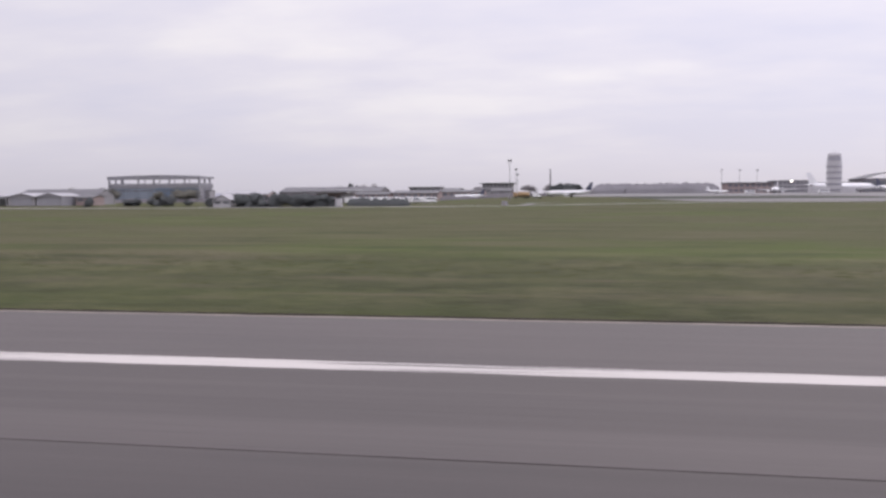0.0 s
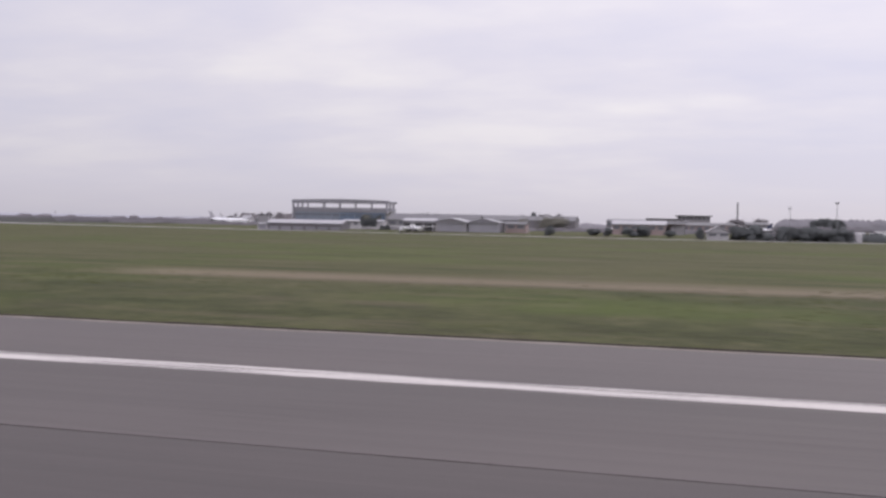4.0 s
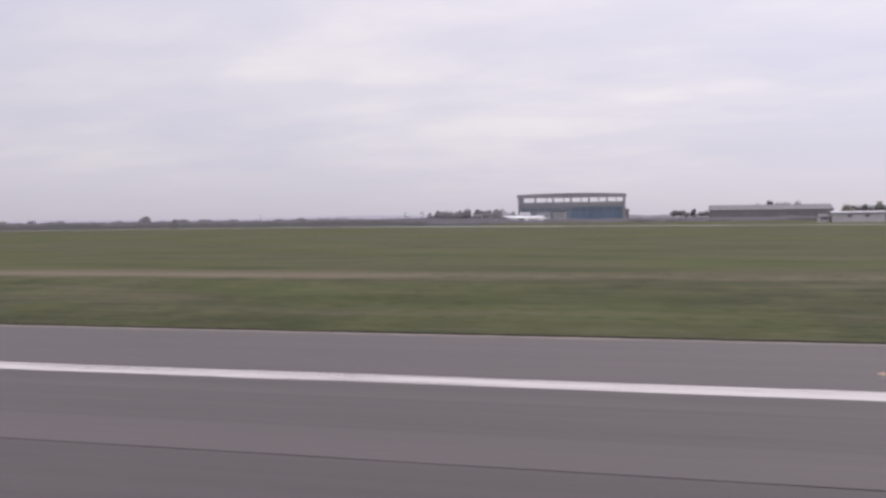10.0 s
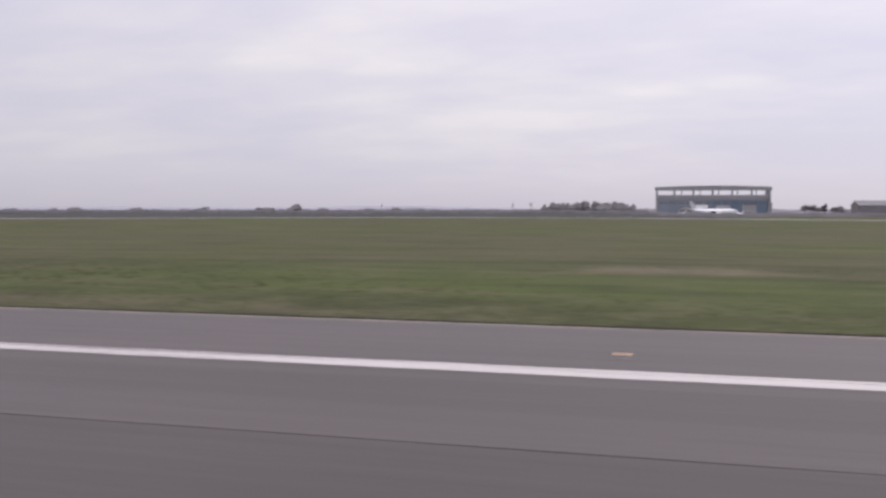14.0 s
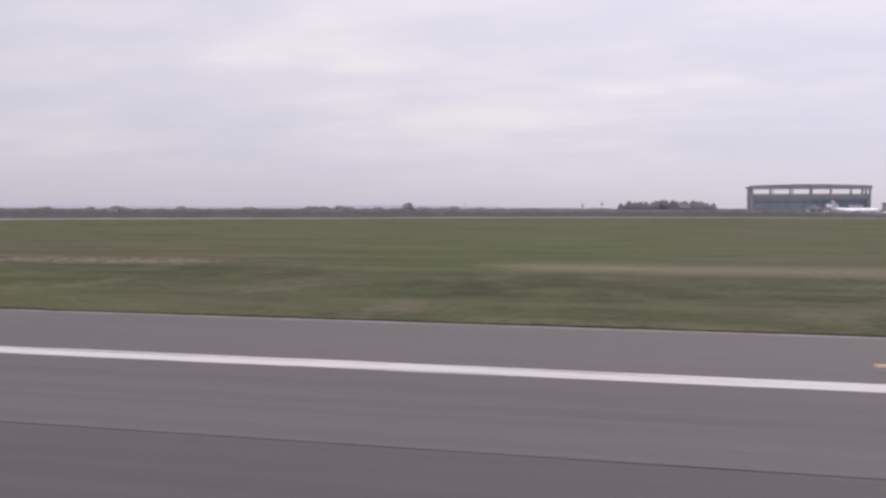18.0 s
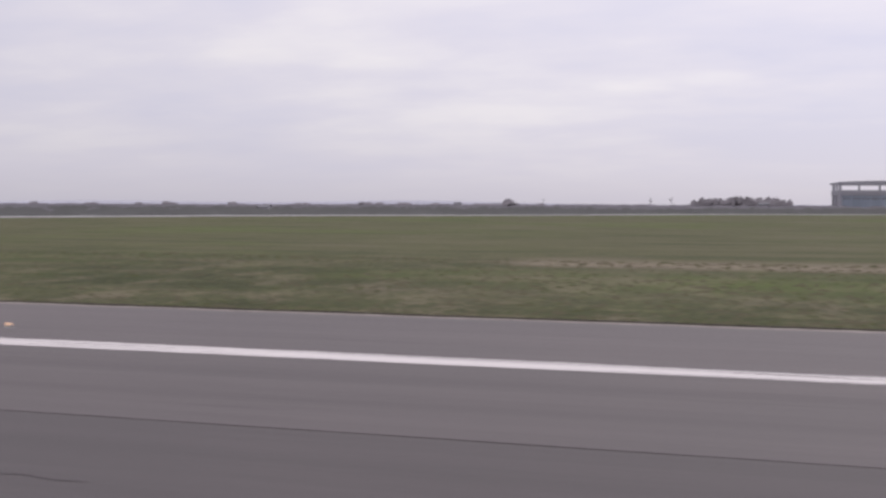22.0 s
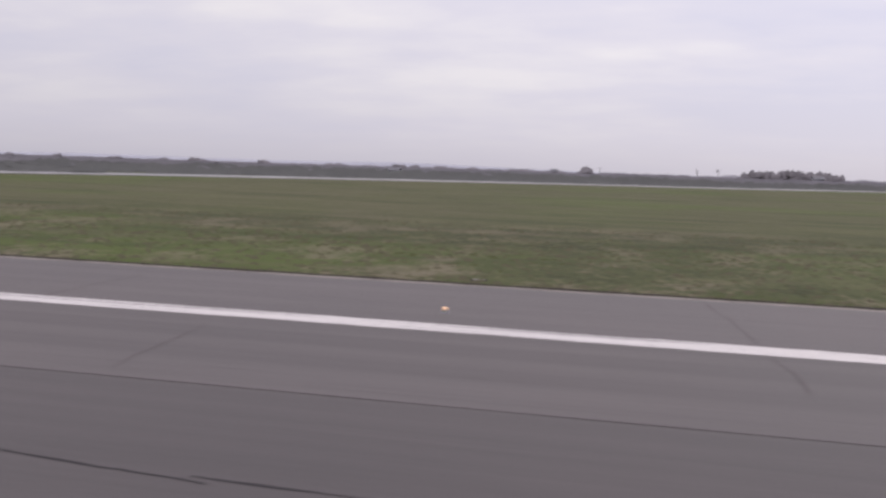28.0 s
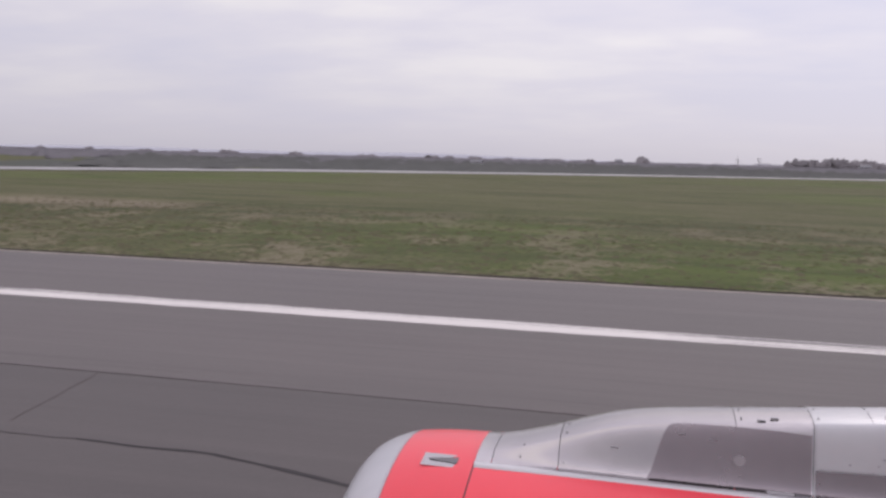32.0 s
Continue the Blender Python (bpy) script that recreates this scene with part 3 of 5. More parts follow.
def taxiway():
    """A pale concrete taxiway that runs beside the runway and then bends in towards it."""
    line = [(-640, 31), (-590, 80), (-548, 140), (-526, 185), (-490, 215), (-426, 268), (-370, 305), (-321, 366), (-250, 405), (-170, 400), (-88, 345), (0, 320), (70, 297), (150, 279), (188, 275), (240, 279), (290, 292), (520, 326), (1200, 335)]
    dense = []
    for (a, b), (c, d) in zip(line, line[1:]):
        k = max(2, int(math.hypot(c - a, d - b) / 12))
        dense += [(a + (c - a) * i / k, b + (d - b) * i / k) for i in range(k)]
    dense.append(line[-1])
    for _ in range(6):
        dense = [dense[0]] + [((p[0] + 2 * q[0] + r[0]) / 4, (p[1] + 2 * q[1] + r[1]) / 4) for p, q, r in zip(dense, dense[1:], dense[2:])] + [dense[-1]]
    top = thing("taxiway", (0, 0, 0), "pale concrete taxiway crossing the grass", "taxiway", kind="structure")
    verts = []
    for i, (x, y) in enumerate(dense):
        a, b = dense[max(0, i - 1)], dense[min(len(dense) - 1, i + 1)]
        t = Vector((b[0] - a[0], b[1] - a[1], 0)).normalized()
        s = Vector((-t.y, t.x, 0)) * (20 - 8 * ease(x, -80, 30))
        verts += [(x, y, 0.08 + rise(x, y)), (x + s.x, y + s.y, 0.10 + rise(x + s.x, y + s.y))]
    # rough heath beyond the far edge of the bend
    hv, hf = [], []
    for (x, y), q in zip(dense, verts[1::2]):
        if x < -120 and y > 120:
            for s in (0.0, 0.25, 0.6, 1.0):
                hx, hy = q[0] + 0.6 - 500 * s * (0.5 if x < -400 else 0.1), q[1] + 2.5 + 560 * s
                hv.append((hx, hy, 0.03 + rise(hx, hy)))
    for i in range(len(hv) // 4 - 1):
        hf += [(4 * i + j, 4 * i + 4 + j, 4 * i + 5 + j, 4 * i + 1 + j) for j in range(3)]
    heath = raw("ground_heath", hv, hf, M_HEATH)
    tagged(heath, "rough dull grey-green heath beyond the taxiway bend", "heath", kind="structure")
    for k in range(0, len(dense) - 1):
        raw("slab", [verts[2 * k], verts[2 * k + 2], verts[2 * k + 3], verts[2 * k + 1]], [(0, 1, 2, 3)], M_CONC, top)


taxiway()
av, af = [], []
for k in range(28):
    ay = 346 + 20 * k
    for i in range(31):
        ax = max(330.0, 410 - (ay - 346) * 0.5) + 20 * i
        av.append((ax, ay, 0.06 + rise(ax, ay)))
for j in range(27):
    af += [(j * 31 + i, j * 31 + i + 1, j * 31 + i + 32, j * 31 + i + 31) for i in range(30)]
apron = raw("apron", av, af, M_APRON)
tagged(apron, "broad grey concrete apron in front of the terminal", "apron", kind="structure")

# a strip of turf lies across the front of the apron, and a short road leads from the taxiway to it
iv, jf = [], []
for k in range(5):
    iy = 416 + 11.5 * k
    for i in range(15):
        ix = max(345.0, 410 - (iy - 346) * 0.5 + 1.0) + (466 - 345 - 6 * abs(k - 2)) * i / 14 * (1.0 - 0.04 * k)
        iv.append((ix, iy, 0.16 + rise(ix, iy)))
for k in range(4):
    jf += [(k * 15 + i, k * 15 + i + 1, k * 15 + i + 16, k * 15 + i + 15) for i in range(14)]
verge = raw("ground_verge", iv, jf, M_HEATH)
tagged(verge, "dull strip of turf across the apron", "grass", kind="structure")
rv = []
for k in range(9):
    ry = 306 + 9.0 * k
    rv += [(325 + k * 1.2 - 1.8, ry, 0.09 + rise(325, ry)), (325 + k * 1.2 + 1.8, ry, 0.09 + rise(325, ry))]
lane = raw("road", rv, [(2 * k, 2 * k + 1, 2 * k + 3, 2 * k + 2) for k in range(8)], M_APRON)
tagged(lane, "short concrete road off the taxiway", "road", kind="structure")

# ---- buildings ----


def hangar():
    """Large maintenance hangar: blue leaf doors, and a roof girder carried clear of the hall on piers."""
    W, D = 106.0, 34.0
    top = thing("hangar", (-176, 881, 0), "large grey hangar with blue sliding doors and raised roof girder", "hangar")
    top.rotation_euler, top.scale = (0, 0, radians(1.5)), (1, 1, 1.055)
    bm = bmesh.new()
    bx(bm, (1.5, 1.2, 0), (W - 1.5, D, 13.0))
    part("hall", bm, M_GREY, top)
    part("parapet", box_bm((0.8, 0.4, 13.0), (W - 0.8, D + 0.2, 17.6), 0.15), M_GREY, top, "grey parapet band")
    part("coping", box_bm((0.6, 0.1, 15.6), (W - 0.6, 0.6, 16.1), 0.05), M_ROOFW, top, "pale coping line")
    part("roof_girder", box_bm((-0.5, -0.6, 21.7), (W + 0.5, 4.2, 24.9), 0.2), M_GREY, top, "deep grey roof girder")
    part("roof_girder", box_bm((-0.5, D - 4.0, 22.6), (W + 0.5, D, 24.6), 0.2), M_GREY, top)
    # the crown of the girder rises a little in the middle
    bm = bmesh.new()
    rows = []
    for i in range(13):
        x = W * i / 12
        z = 24.9 + 1.0 * math.sin(math.pi * i / 12)
        rows.append([(x, -0.4, 24.85), (x, 4.0, 24.85), (x, 4.0, z), (x, -0.4, z)])
    rings(bm, rows)
    part("girder_cap", bm, M_ROOFG, top)
    for x in (1.4, W - 1.4):
        part("end_pier", box_bm((x - 1.0, -0.9, 0), (x + 1.0, 1.4, 22.3), 0.15), M_GREY, top)
        for y in (14.0, 27.0):
            part("pier", box_bm((x - 0.9, y - 0.9, 0), (x + 0.9, y + 0.9, 22.6), 0.1), M_GREY, top)
        part("side_girder", box_bm((x - 1.2, 4.2, 22.7), (x + 1.2, D - 4.0, 24.5), 0.1), M_GREY, top)
    # low annex against the end wall
    annex = part("annex", box_bm((W - 1.4, 16, 0), (W + 3.0, 31, 10.0), 0.2), M_PALE, top, "low pale annex")
    part("annex_roof", box_bm((W - 1.4, 15.6, 10.0), (W + 3.4, 31.4, 10.5), 0.1), M_ROOFG, annex)
    for i in range(1, 6):
        x = W * i / 6
        part("post", box_bm((x - 0.9, -0.2, 17.6), (x + 0.9, 0.3, 21.7)), M_GREY, top)
        part("post", box_bm((x + 7.4, D - 1.2, 17.8), (x + 8.3, D - 0.7, 22.6)), M_GREY, top)
    n = 12
    w = (W - 7) / n
    for i in range(n):
        a = 3.5 + i * w
        y = 0.55 if i % 2 else 0.85
        mm = M_BLUE if i >= 6 else M_BLUE_B
        leaf = part("door_leaf", box_bm((a + 0.06, y - 0.2, 0.1), (a + w - 0.06, y + 0.15, 12.6), 0.04), mm, top)
        for k in range(3):
            part("door_window", box_bm((a + 0.8 + k * (w - 1.2) / 3, y - 0.26, 9.4), (a + 0.2 + (k + 1) * (w - 1.2) / 3, y - 0.19, 11.2)), M_GLASS, leaf)


hangar()


def shed(name, x0, x1, y, depth, eave, ridge, wall, roof, label, bays=4, doors=True, category="shed", door_mat=None, along=True, windows=0, turn=0.0, door_h=0.78):
    """A plain shed: walls, two roof slopes, gable ends, door bays and a fascia."""
    top = thing(name, (x0, y, 0), label, category, turn=turn)
    w = x1 - x0
    part("wall", box_bm((0, 0, 0), (w, depth, eave)), wall, top)
    if along:
        mid = depth / 2
        for s0, s1 in ((-0.4, mid), (depth + 0.4, mid)):
            bm = bmesh.new()
            rows = [[(x, s0, eave - 0.05), (x, s1, ridge), (x, s1, ridge + 0.22), (x, s0, eave + 0.17)] for x in (-0.4, w + 0.4)]
            rings(bm, rows)
            part("roof_slope", bm, roof, top)
        for x in (0.0, w):
            bm = bmesh.new()
            rings(bm, [[(x - 0.1, 0, eave), (x - 0.1, depth, eave), (x - 0.1, mid, ridge)], [(x + 0.1, 0, eave), (x + 0.1, depth, eave), (x + 0.1, mid, ridge)]])
            part("gable", bm, wall, top)
    else:
        mid = w / 2
        for s0, s1 in ((-0.4, mid), (w + 0.4, mid)):
            bm = bmesh.new()
            rows = [[(s0, yy, eave - 0.05), (s1, yy, ridge), (s1, yy, ridge + 0.3), (s0, yy, eave + 0.25)] for yy in (-0.5, depth + 0.4)]
            rings(bm, rows)
            part("roof_slope", bm, roof, top)
        bm = bmesh.new()
        rings(bm, [[(0, yy, eave), (w, yy, eave), (mid, yy, ridge)] for yy in (0.0, 0.15)])
        part("gable", bm, wall, top)
    part("fascia", box_bm((-0.4, -0.5, eave - 0.25), (w + 0.4, -0.38, eave + 0.12)), M_STEEL, top)
    b = w / bays
    for i in range(bays):
        if doors:
            d = part("door", box_bm((i * b + 0.12 * b, -0.09, 0.0), ((i + 1) * b - 0.12 * b, -0.003, eave * door_h)), door_mat or M_GREY, top)
            part("door_rail", box_bm((i * b + 0.10 * b, -0.16, eave * door_h), ((i + 1) * b - 0.10 * b, -0.003, eave * door_h + 0.2)), M_STEEL, d)
    for i in range(windows):
        c = w * (i + 0.5) / windows
        win = part("window", box_bm((c - 0.34 * w / windows, -0.06, eave * 0.55), (c + 0.34 * w / windows, -0.004, eave * 0.85)), M_GLASS, top)
        part("sill", box_bm((c - 0.37 * w / windows, -0.2, eave * 0.52), (c + 0.37 * w / windows, -0.004, eave * 0.55)), M_PALE, win)
    return top


shed("long_shed", 10, 122, 905, 42, 8.6, 13.4, M_DARKW, M_ROOFG, "very long dark grey shed with a dark roof", bays=11, door_mat=M_DARKW, turn=-1.0)
# dark wall above the half-height doors paints the shade under the eave
shed("low_shed", 54.2, 84.4, 316, 9, 2.7, 4.0, M_DARKW, M_ROOFW, "low shed with white sheet roof and painted eave shade by the taxiway", bays=6, door_mat=M_GREY, door_h=0.5)
shed("white_hall", 44.2, 66, 428, 9, 4.0, 4.7, M_WHITEW, M_ROOFW, "plain white hall behind the low shed", bays=3, windows=2, door_mat=M_WHITEW)
shed("white_house", 39.2, 43.4, 430, 6, 2.4, 3.5, M_WHITEW, M_ROOFG, "tiny white house with grey roof", bays=1, category="house", windows=1, doors=False)
# black door panels paint the shade inside the open bays
shed("open_hangar", 108.6, 120.4, 315, 12, 3.7, 4.6, M_PALE, M_ROOFW, "pale hangar, its open shaded bays painted black", bays=3, door_mat=M_BLACK)
shed("gabled_shed", 121.0, 132.8, 315, 14, 3.5, 4.8, M_PALE, M_ROOFW, "pale gabled shed with white roof edge", bays=1, along=False)
shed("gabled_shed", 133.4, 144.4, 315, 14, 3.5, 4.8, M_GREY, M_ROOFW, "grey gabled shed with white roof edge", bays=1, along=False)
shed("store_row", 86, 126, 370, 14, 4.4, 7.0, M_PALE, M_ROOFG, "long pale store with a grey pitched roof", bays=7, windows=9, doors=False)
shed("white_house", 215.9, 222.6, 297, 8, 2.2, 4.2, M_WHITEW, M_ROOFW, "white gabled house between dark bushes", bays=2, category="house", along=False, windows=2, doors=False)
shed("white_house", 234.4, 238.4, 298, 6, 2.3, 3.3, M_WHITEW, M_ROOFG, "small white house between dark bushes", bays=1, category="house", along=False, windows=2, doors=False)
shed("long_store", 182, 204, 380, 10, 4.3, 5.8, M_RED, M_ROOFW, "reddish store with a wide pale roof", bays=5, windows=6, doors=False)
shed("white_hut", 50.2, 54.0, 316, 5, 2.2, 2.5, M_WHITEW, M_ROOFW, "plain white hut beside the low shed", bays=1, category="hut")
shed("brown_store", 146.0, 153.5, 322, 8, 3.2, 4.0, M_RED, M_ROOFG, "brown weathered store beside the gabled sheds", bays=2, windows=2, doors=False)
shed("brick_hall", 174, 206, 600, 18, 5.0, 6.4, M_RED, M_ROOFG, "long rusty brick hall with a grey roof", bays=5, windows=7, doors=False)
shed("brick_hall", 208, 240, 603, 18, 5.6, 7.2, M_RED, M_ROOFG, "tall rusty brick hall with a grey roof", bays=5, windows=7, doors=False)
shed("storage_hall", 151, 199, 950, 30, 9.5, 11.8, M_DARKW, M_ROOFG, "dark storage hall with low grey roof", bays=5, windows=8, doors=False)
shed("brick_store", 219, 258.5, 700, 18, 6.6, 8.0, M_RED, M_ROOFG, "reddish brick store with pale flat roof", bays=5, windows=7, doors=False)
shed("dark_shed", 266, 282, 690, 16, 5.6, 7.4, M_DARKW, M_ROOFG, "dark weathered shed with grey roof", bays=2)
shed("white_house", -238, -228, 950, 8, 5.4, 7.8, M_ROOFW, M_ROOFG, "white house among bare trees", bays=2, category="house", windows=3, doors=False)
shed("white_house", -156, -145, 690, 9, 4.6, 6.8, M_WHITEW, M_ROOFG, "white gabled house among scrub before the hangar", bays=2, category="house", along=False, windows=2, doors=False)
shed("white_house", -142.5, -135, 694, 9, 5.2, 7.6, M_WHITEW, M_ROOFW, "tall white house with pale roof before the hangar", bays=2, category="house", windows=2, doors=False)
shed("white_house", -128, -119, 690, 9, 4.8, 7.2, M_WHITEW, M_ROOFG, "wide white house with grey roof before the hangar", bays=2, category="house", windows=3, doors=False)
shed("white_hut", -460.8, -457.2, 525, 3, 4.0, 5.2, M_WHITEW, M_ROOFG, "tiny white hut at the edge of the brush", bays=1, category="hut", doors=False)
shed("farm_store", -514.6, -510.4, 366, 3, 2.2, 3.0, M_ROOFW, M_ROOFG, "small white store in the brush", bays=1)


def flat_block(name, x0, x1, y, depth, h, wall, label, category, storeys=3, cols=10, overhang=0.0, roofm=None):
    """A flat-roofed block with rows of windows and a roof slab."""
    top = thing(name, (x0, y, 0), label, category)
    w = x1 - x0
    part("wall", box_bm((0, 0, 0), (w, depth, h - 0.8)), wall, top)
    part("roof_slab", box_bm((-0.4 - overhang, -0.5 - overhang, h - 0.8), (w + 0.4 + overhang, depth + 0.5, h), 0.1), roofm or M_ROOFG, top)
    g = box_bm((-0.36 * w / cols, -0.07, -0.5), (0.36 * w / cols, -0.004, 0.5))
    first = None
    for s in range(storeys):
        zc = (h - 0.8) * (s + 0.58) / storeys
        for c in range(cols):
            place = (w * (c + 0.5) / cols, 0, zc)
            if first is None:
                first = part("window", g, M_GLASS, top)
                first.location, first.scale = place, (1, 1, 0.5 * (h - 0.8) / storeys)
                sill = box_bm((-0.38 * w / cols, -0.18, -0.62), (0.38 * w / cols, -0.004, -0.5))
                sl = part("sill", sill, M_PALE, top)
                sl.location, sl.scale = place, first.scale
            else:
                shared("window", first, place, top, 0, first.scale)
                shared("sill", sl, place, top, 0, first.scale)
    return top


flat_block("office_block", 223.5, 256, 950, 20, 17, M_PALE, "pale office block under a wide dark roof slab", "office building", 3, 8, 2.0)
flat_block("office_block", 194, 219.5, 720, 16, 11, M_PALE, "pale two-storey office block with flat roof", "office building", 2, 7, 0.8)
flat_block("terminal_building", 461, 499, 820, 40, 9.5, M_RED, "reddish-brown terminal building with flat roof", "terminal", 2, 8, 1.0)
flat_block("terminal_wing", 501, 534, 826, 30, 11, M_PALE, "pale terminal wing with flat roof", "terminal", 3, 9)
flat_block("terminal_wing", 536, 571, 822, 30, 9.0, M_WHITEW, "pale low terminal wing", "terminal", 2, 10)
flat_block("white_block", -111.5, -103, 660, 9, 8.6, M_ROOFW, "plain white flat-roofed block before the hangar", "building", 0, 4)


def canopy_building():
    """An open-fronted building: a broad pale roof slab on posts before a reddish wall."""
    top = thing("canopy_building", (188, 478, 0), "reddish building under a broad pale roof slab", "building")
    part("rear_wall", box_bm((4, 6, 0), (27, 6.4, 5.6)), M_RED, top)
    part("roof_slab", box_bm((-0.5, -1, 6.2), (28.5, 14, 7.3), 0.12), M_ROOFW, top, "pale roof slab")
    part("fascia", box_bm((-0.6, -1.15, 6.1), (28.6, -1.0, 6.5)), M_STEEL, top)
    for i in range(6):
        part("post", box_bm((1 + i * 5.2, 0, 0), (1.35 + i * 5.2, 0.35, 6.2)), M_DARKW, top)
    for i in range(4):
        part("door", box_bm((6 + i * 5.2, 5.9, 0), (9 + i * 5.2, 5.997, 4.2)), M_DARKW, top)
    part("side_room", box_bm((20, 1, 0), (27, 5.9, 4.6), 0.1), M_PALE, top)


canopy_building()


def container(x, y, w, d, h, mat, label):
    top = thing("container", (x, y, 0), label, "container")
    part("body", box_bm((0, 0, 0.15), (w, d, h), 0.05), mat, top)
    for i in range(3):
        part("rib", box_bm((0.2 + i * (w - 0.5) / 2, -0.05, 0.2), (0.3 + i * (w - 0.5) / 2, -0.003, h - 0.1)), mat, top)
    for i in (0.1, w - 0.4):
        part("skid", box_bm((i, 0, 0), (i + 0.3, d, 0.15)), M_DARKW, top)


container(260.6, 299, 1.9, 2.4, 2.9, M_WHITEW, "white steel container at the end of the hedge")
container(317.6, 312, 2.0, 2.0, 1.5, M_PALE, "white box cabin in the grass by the taxiway")
container(247.0, 303, 2.4, 2.4, 2.2, M_WHITEW, "white box cabin between the bushes")


def arched_hall():
    top = thing("arched_hall", (572, 820, -3), "large hall with an arched grey roof at the terminal", "hall")
    part("wall", box_bm((0, 0, 0), (64, 40, 15)), M_DARKW, top)
    bm = bmesh.new()
    rows = []
    for y in (-1.5, 41.5):
        up = [(64 * i / 16 + (-1 if i == 0 else 1 if i == 16 else 0), y, 15 + 6.0 * math.sin(math.pi * i / 16)) for i in range(17)]
        rows.append(up + [(p[0], p[1], p[2] - 0.6) for p in up[::-1]])
    rings(bm, rows)
    part("arched_roof", bm, M_ROOFG, top)
    for i in range(10):
        part("glazing", box_bm((1.5 + i * 6.2, -0.08, 4), (7.0 + i * 6.2, -0.004, 13)), M_GLASS, top)


arched_hall()


def control_tower():
    top = thing("control_tower", (516.8, 683, -3.6), "tall pale airport control tower with a glazed cab", "control tower")
    bm = bmesh.new()
    rows = [[(r * math.cos(k * math.tau / 8 + 0.39), r * math.sin(k * math.tau / 8 + 0.39), z) for k in range(8)] for z, r in ((0, 5.0), (20.0, 5.2), (25.4, 5.1))]
    rings(bm, rows)
    part("shaft", bm, M_WHITEW, top)
    bm = bmesh.new()
    rows = [[(r * math.cos(k * math.tau / 12), r * math.sin(k * math.tau / 12), z) for k in range(12)] for z, r in ((25.4, 5.3), (26.6, 5.2))]
    rings(bm, rows)
    part("gallery", bm, M_WHITEW, top)
    bm = bmesh.new()
    rows = [[(r * math.cos(k * math.tau / 12), r * math.sin(k * math.tau / 12), z) for k in range(12)] for z, r in ((26.6, 4.9), (30.2, 4.6))]
    rings(bm, rows)
    part("cab_glazing", bm, M_GREY, top, "grey glazed cab")
    bm = bmesh.new()
    rows = [[(r * math.cos(k * math.tau / 12), r * math.sin(k * math.tau / 12), z) for k in range(12)] for z, r in ((30.2, 4.8), (31.8, 4.4), (32.2, 3.8))]
    rings(bm, rows)
    part("cab_roof", bm, M_WHITEW, top)
    for k in range(5):
        part("window_band", tube(bmesh.new(), (0, 0, 5 + k * 4.2), (0, 0, 6.3 + k * 4.2), 5.3, 5.3, 24), M_GREY, top)
    for x in (-1.2, 0.4, 1.6):
        part("antenna", tube(bmesh.new(), (x, 0.2, 32.3), (x, 0.2, 34.6), 0.10, 0.04, 6), M_STEEL, top)
    part("podium", box_bm((-16, -4, 0), (14, 10, 8), 0.2), M_WHITEW, top)


control_tower()


def floodlight_mast(x, y, h):
    top = thing("floodlight_mast", (x, y, 0), "tall thin steel floodlight mast with a lamp head", "floodlight mast", "apron floodlight masts")
    part("footing", box_bm((-0.9, -0.9, 0), (0.9, 0.9, 0.5), 0.1), M_CONC, top)
    part("pole", tube(bmesh.new(), (0, 0, 0.5), (0, 0, h), 0.22, 0.12, 8), M_STEEL, top)
    part("head_frame", box_bm((-0.9, -0.3, h - 0.2), (0.9, 0.3, h), 0.05), M_STEEL, top)
    for k, up in ((-0.6, 0.9), (0.0, 0.5), (0.6, 1.2)):
        part("floodlight", box_bm((k - 0.28, -0.5, h), (k + 0.28, 0.4, h + up), 0.06), M_LAMPHEAD, top)


for x, y, h in ((308, 431, 18.2), (300.3, 540, 16.6), (290.6, 650, 15.6), (456, 822, 20), (471.5, 824, 20), (487, 826, 20)):
    floodlight_mast(x, y, h)


def lit_lamp():
    top = thing("apron_light", (513, 812, 0), "bright lit apron light on a short steel mast", "apron light")
    part("pole", tube(bmesh.new(), (0, 0, 0), (0, 0, 9.0), 0.3, 0.2, 8), M_STEEL, top)
    part("housing", box_bm((-1.2, -0.5, 8.9), (1.2, 0.6, 10.9), 0.1), M_LAMPHEAD, top)
    part("lamp_glass", box_bm((-1.0, -0.62, 9.1), (1.0, -0.503, 10.7), 0.03), M_LIT, top, "glowing lamp glass")


lit_lamp()


def chimney():
    top = thing("chimney", (291, 1045, 0), "tall slender dark chimney behind the offices", "chimney")
    part("shaft", tube(bmesh.new(), (0, 0, 0), (0, 0, 30), 1.05, 0.75, 12), M_DARKW, top)
    part("rim", tube(bmesh.new(), (0, 0, 30), (0, 0, 30.6), 0.9, 0.9, 12), M_GREY, top)
    for z in (12, 21):
        part("band", tube(bmesh.new(), (0, 0, z), (0, 0, z + 0.5), 1.0, 1.0, 12), M_STEEL, top)
    part("plinth", box_bm((-3, -3, 0), (3, 3, 4), 0.2), M_RED, top)


chimney()


def pole(x, y, h):
    top = thing("radio_pole", (x, y, 0), "thin grey radio pole standing in the brush", "pole")
    part("shaft", tube(bmesh.new(), (0, 0, 0), (0, 0, h), 0.35, 0.16, 6), M_STEEL, top)
    part("crossarm", box_bm((-1.6, -0.12, h - 1.2), (1.6, 0.12, h - 0.9)), M_STEEL, top)


pole(-446, 855, 9.6)

# ---- aircraft and vehicles ----


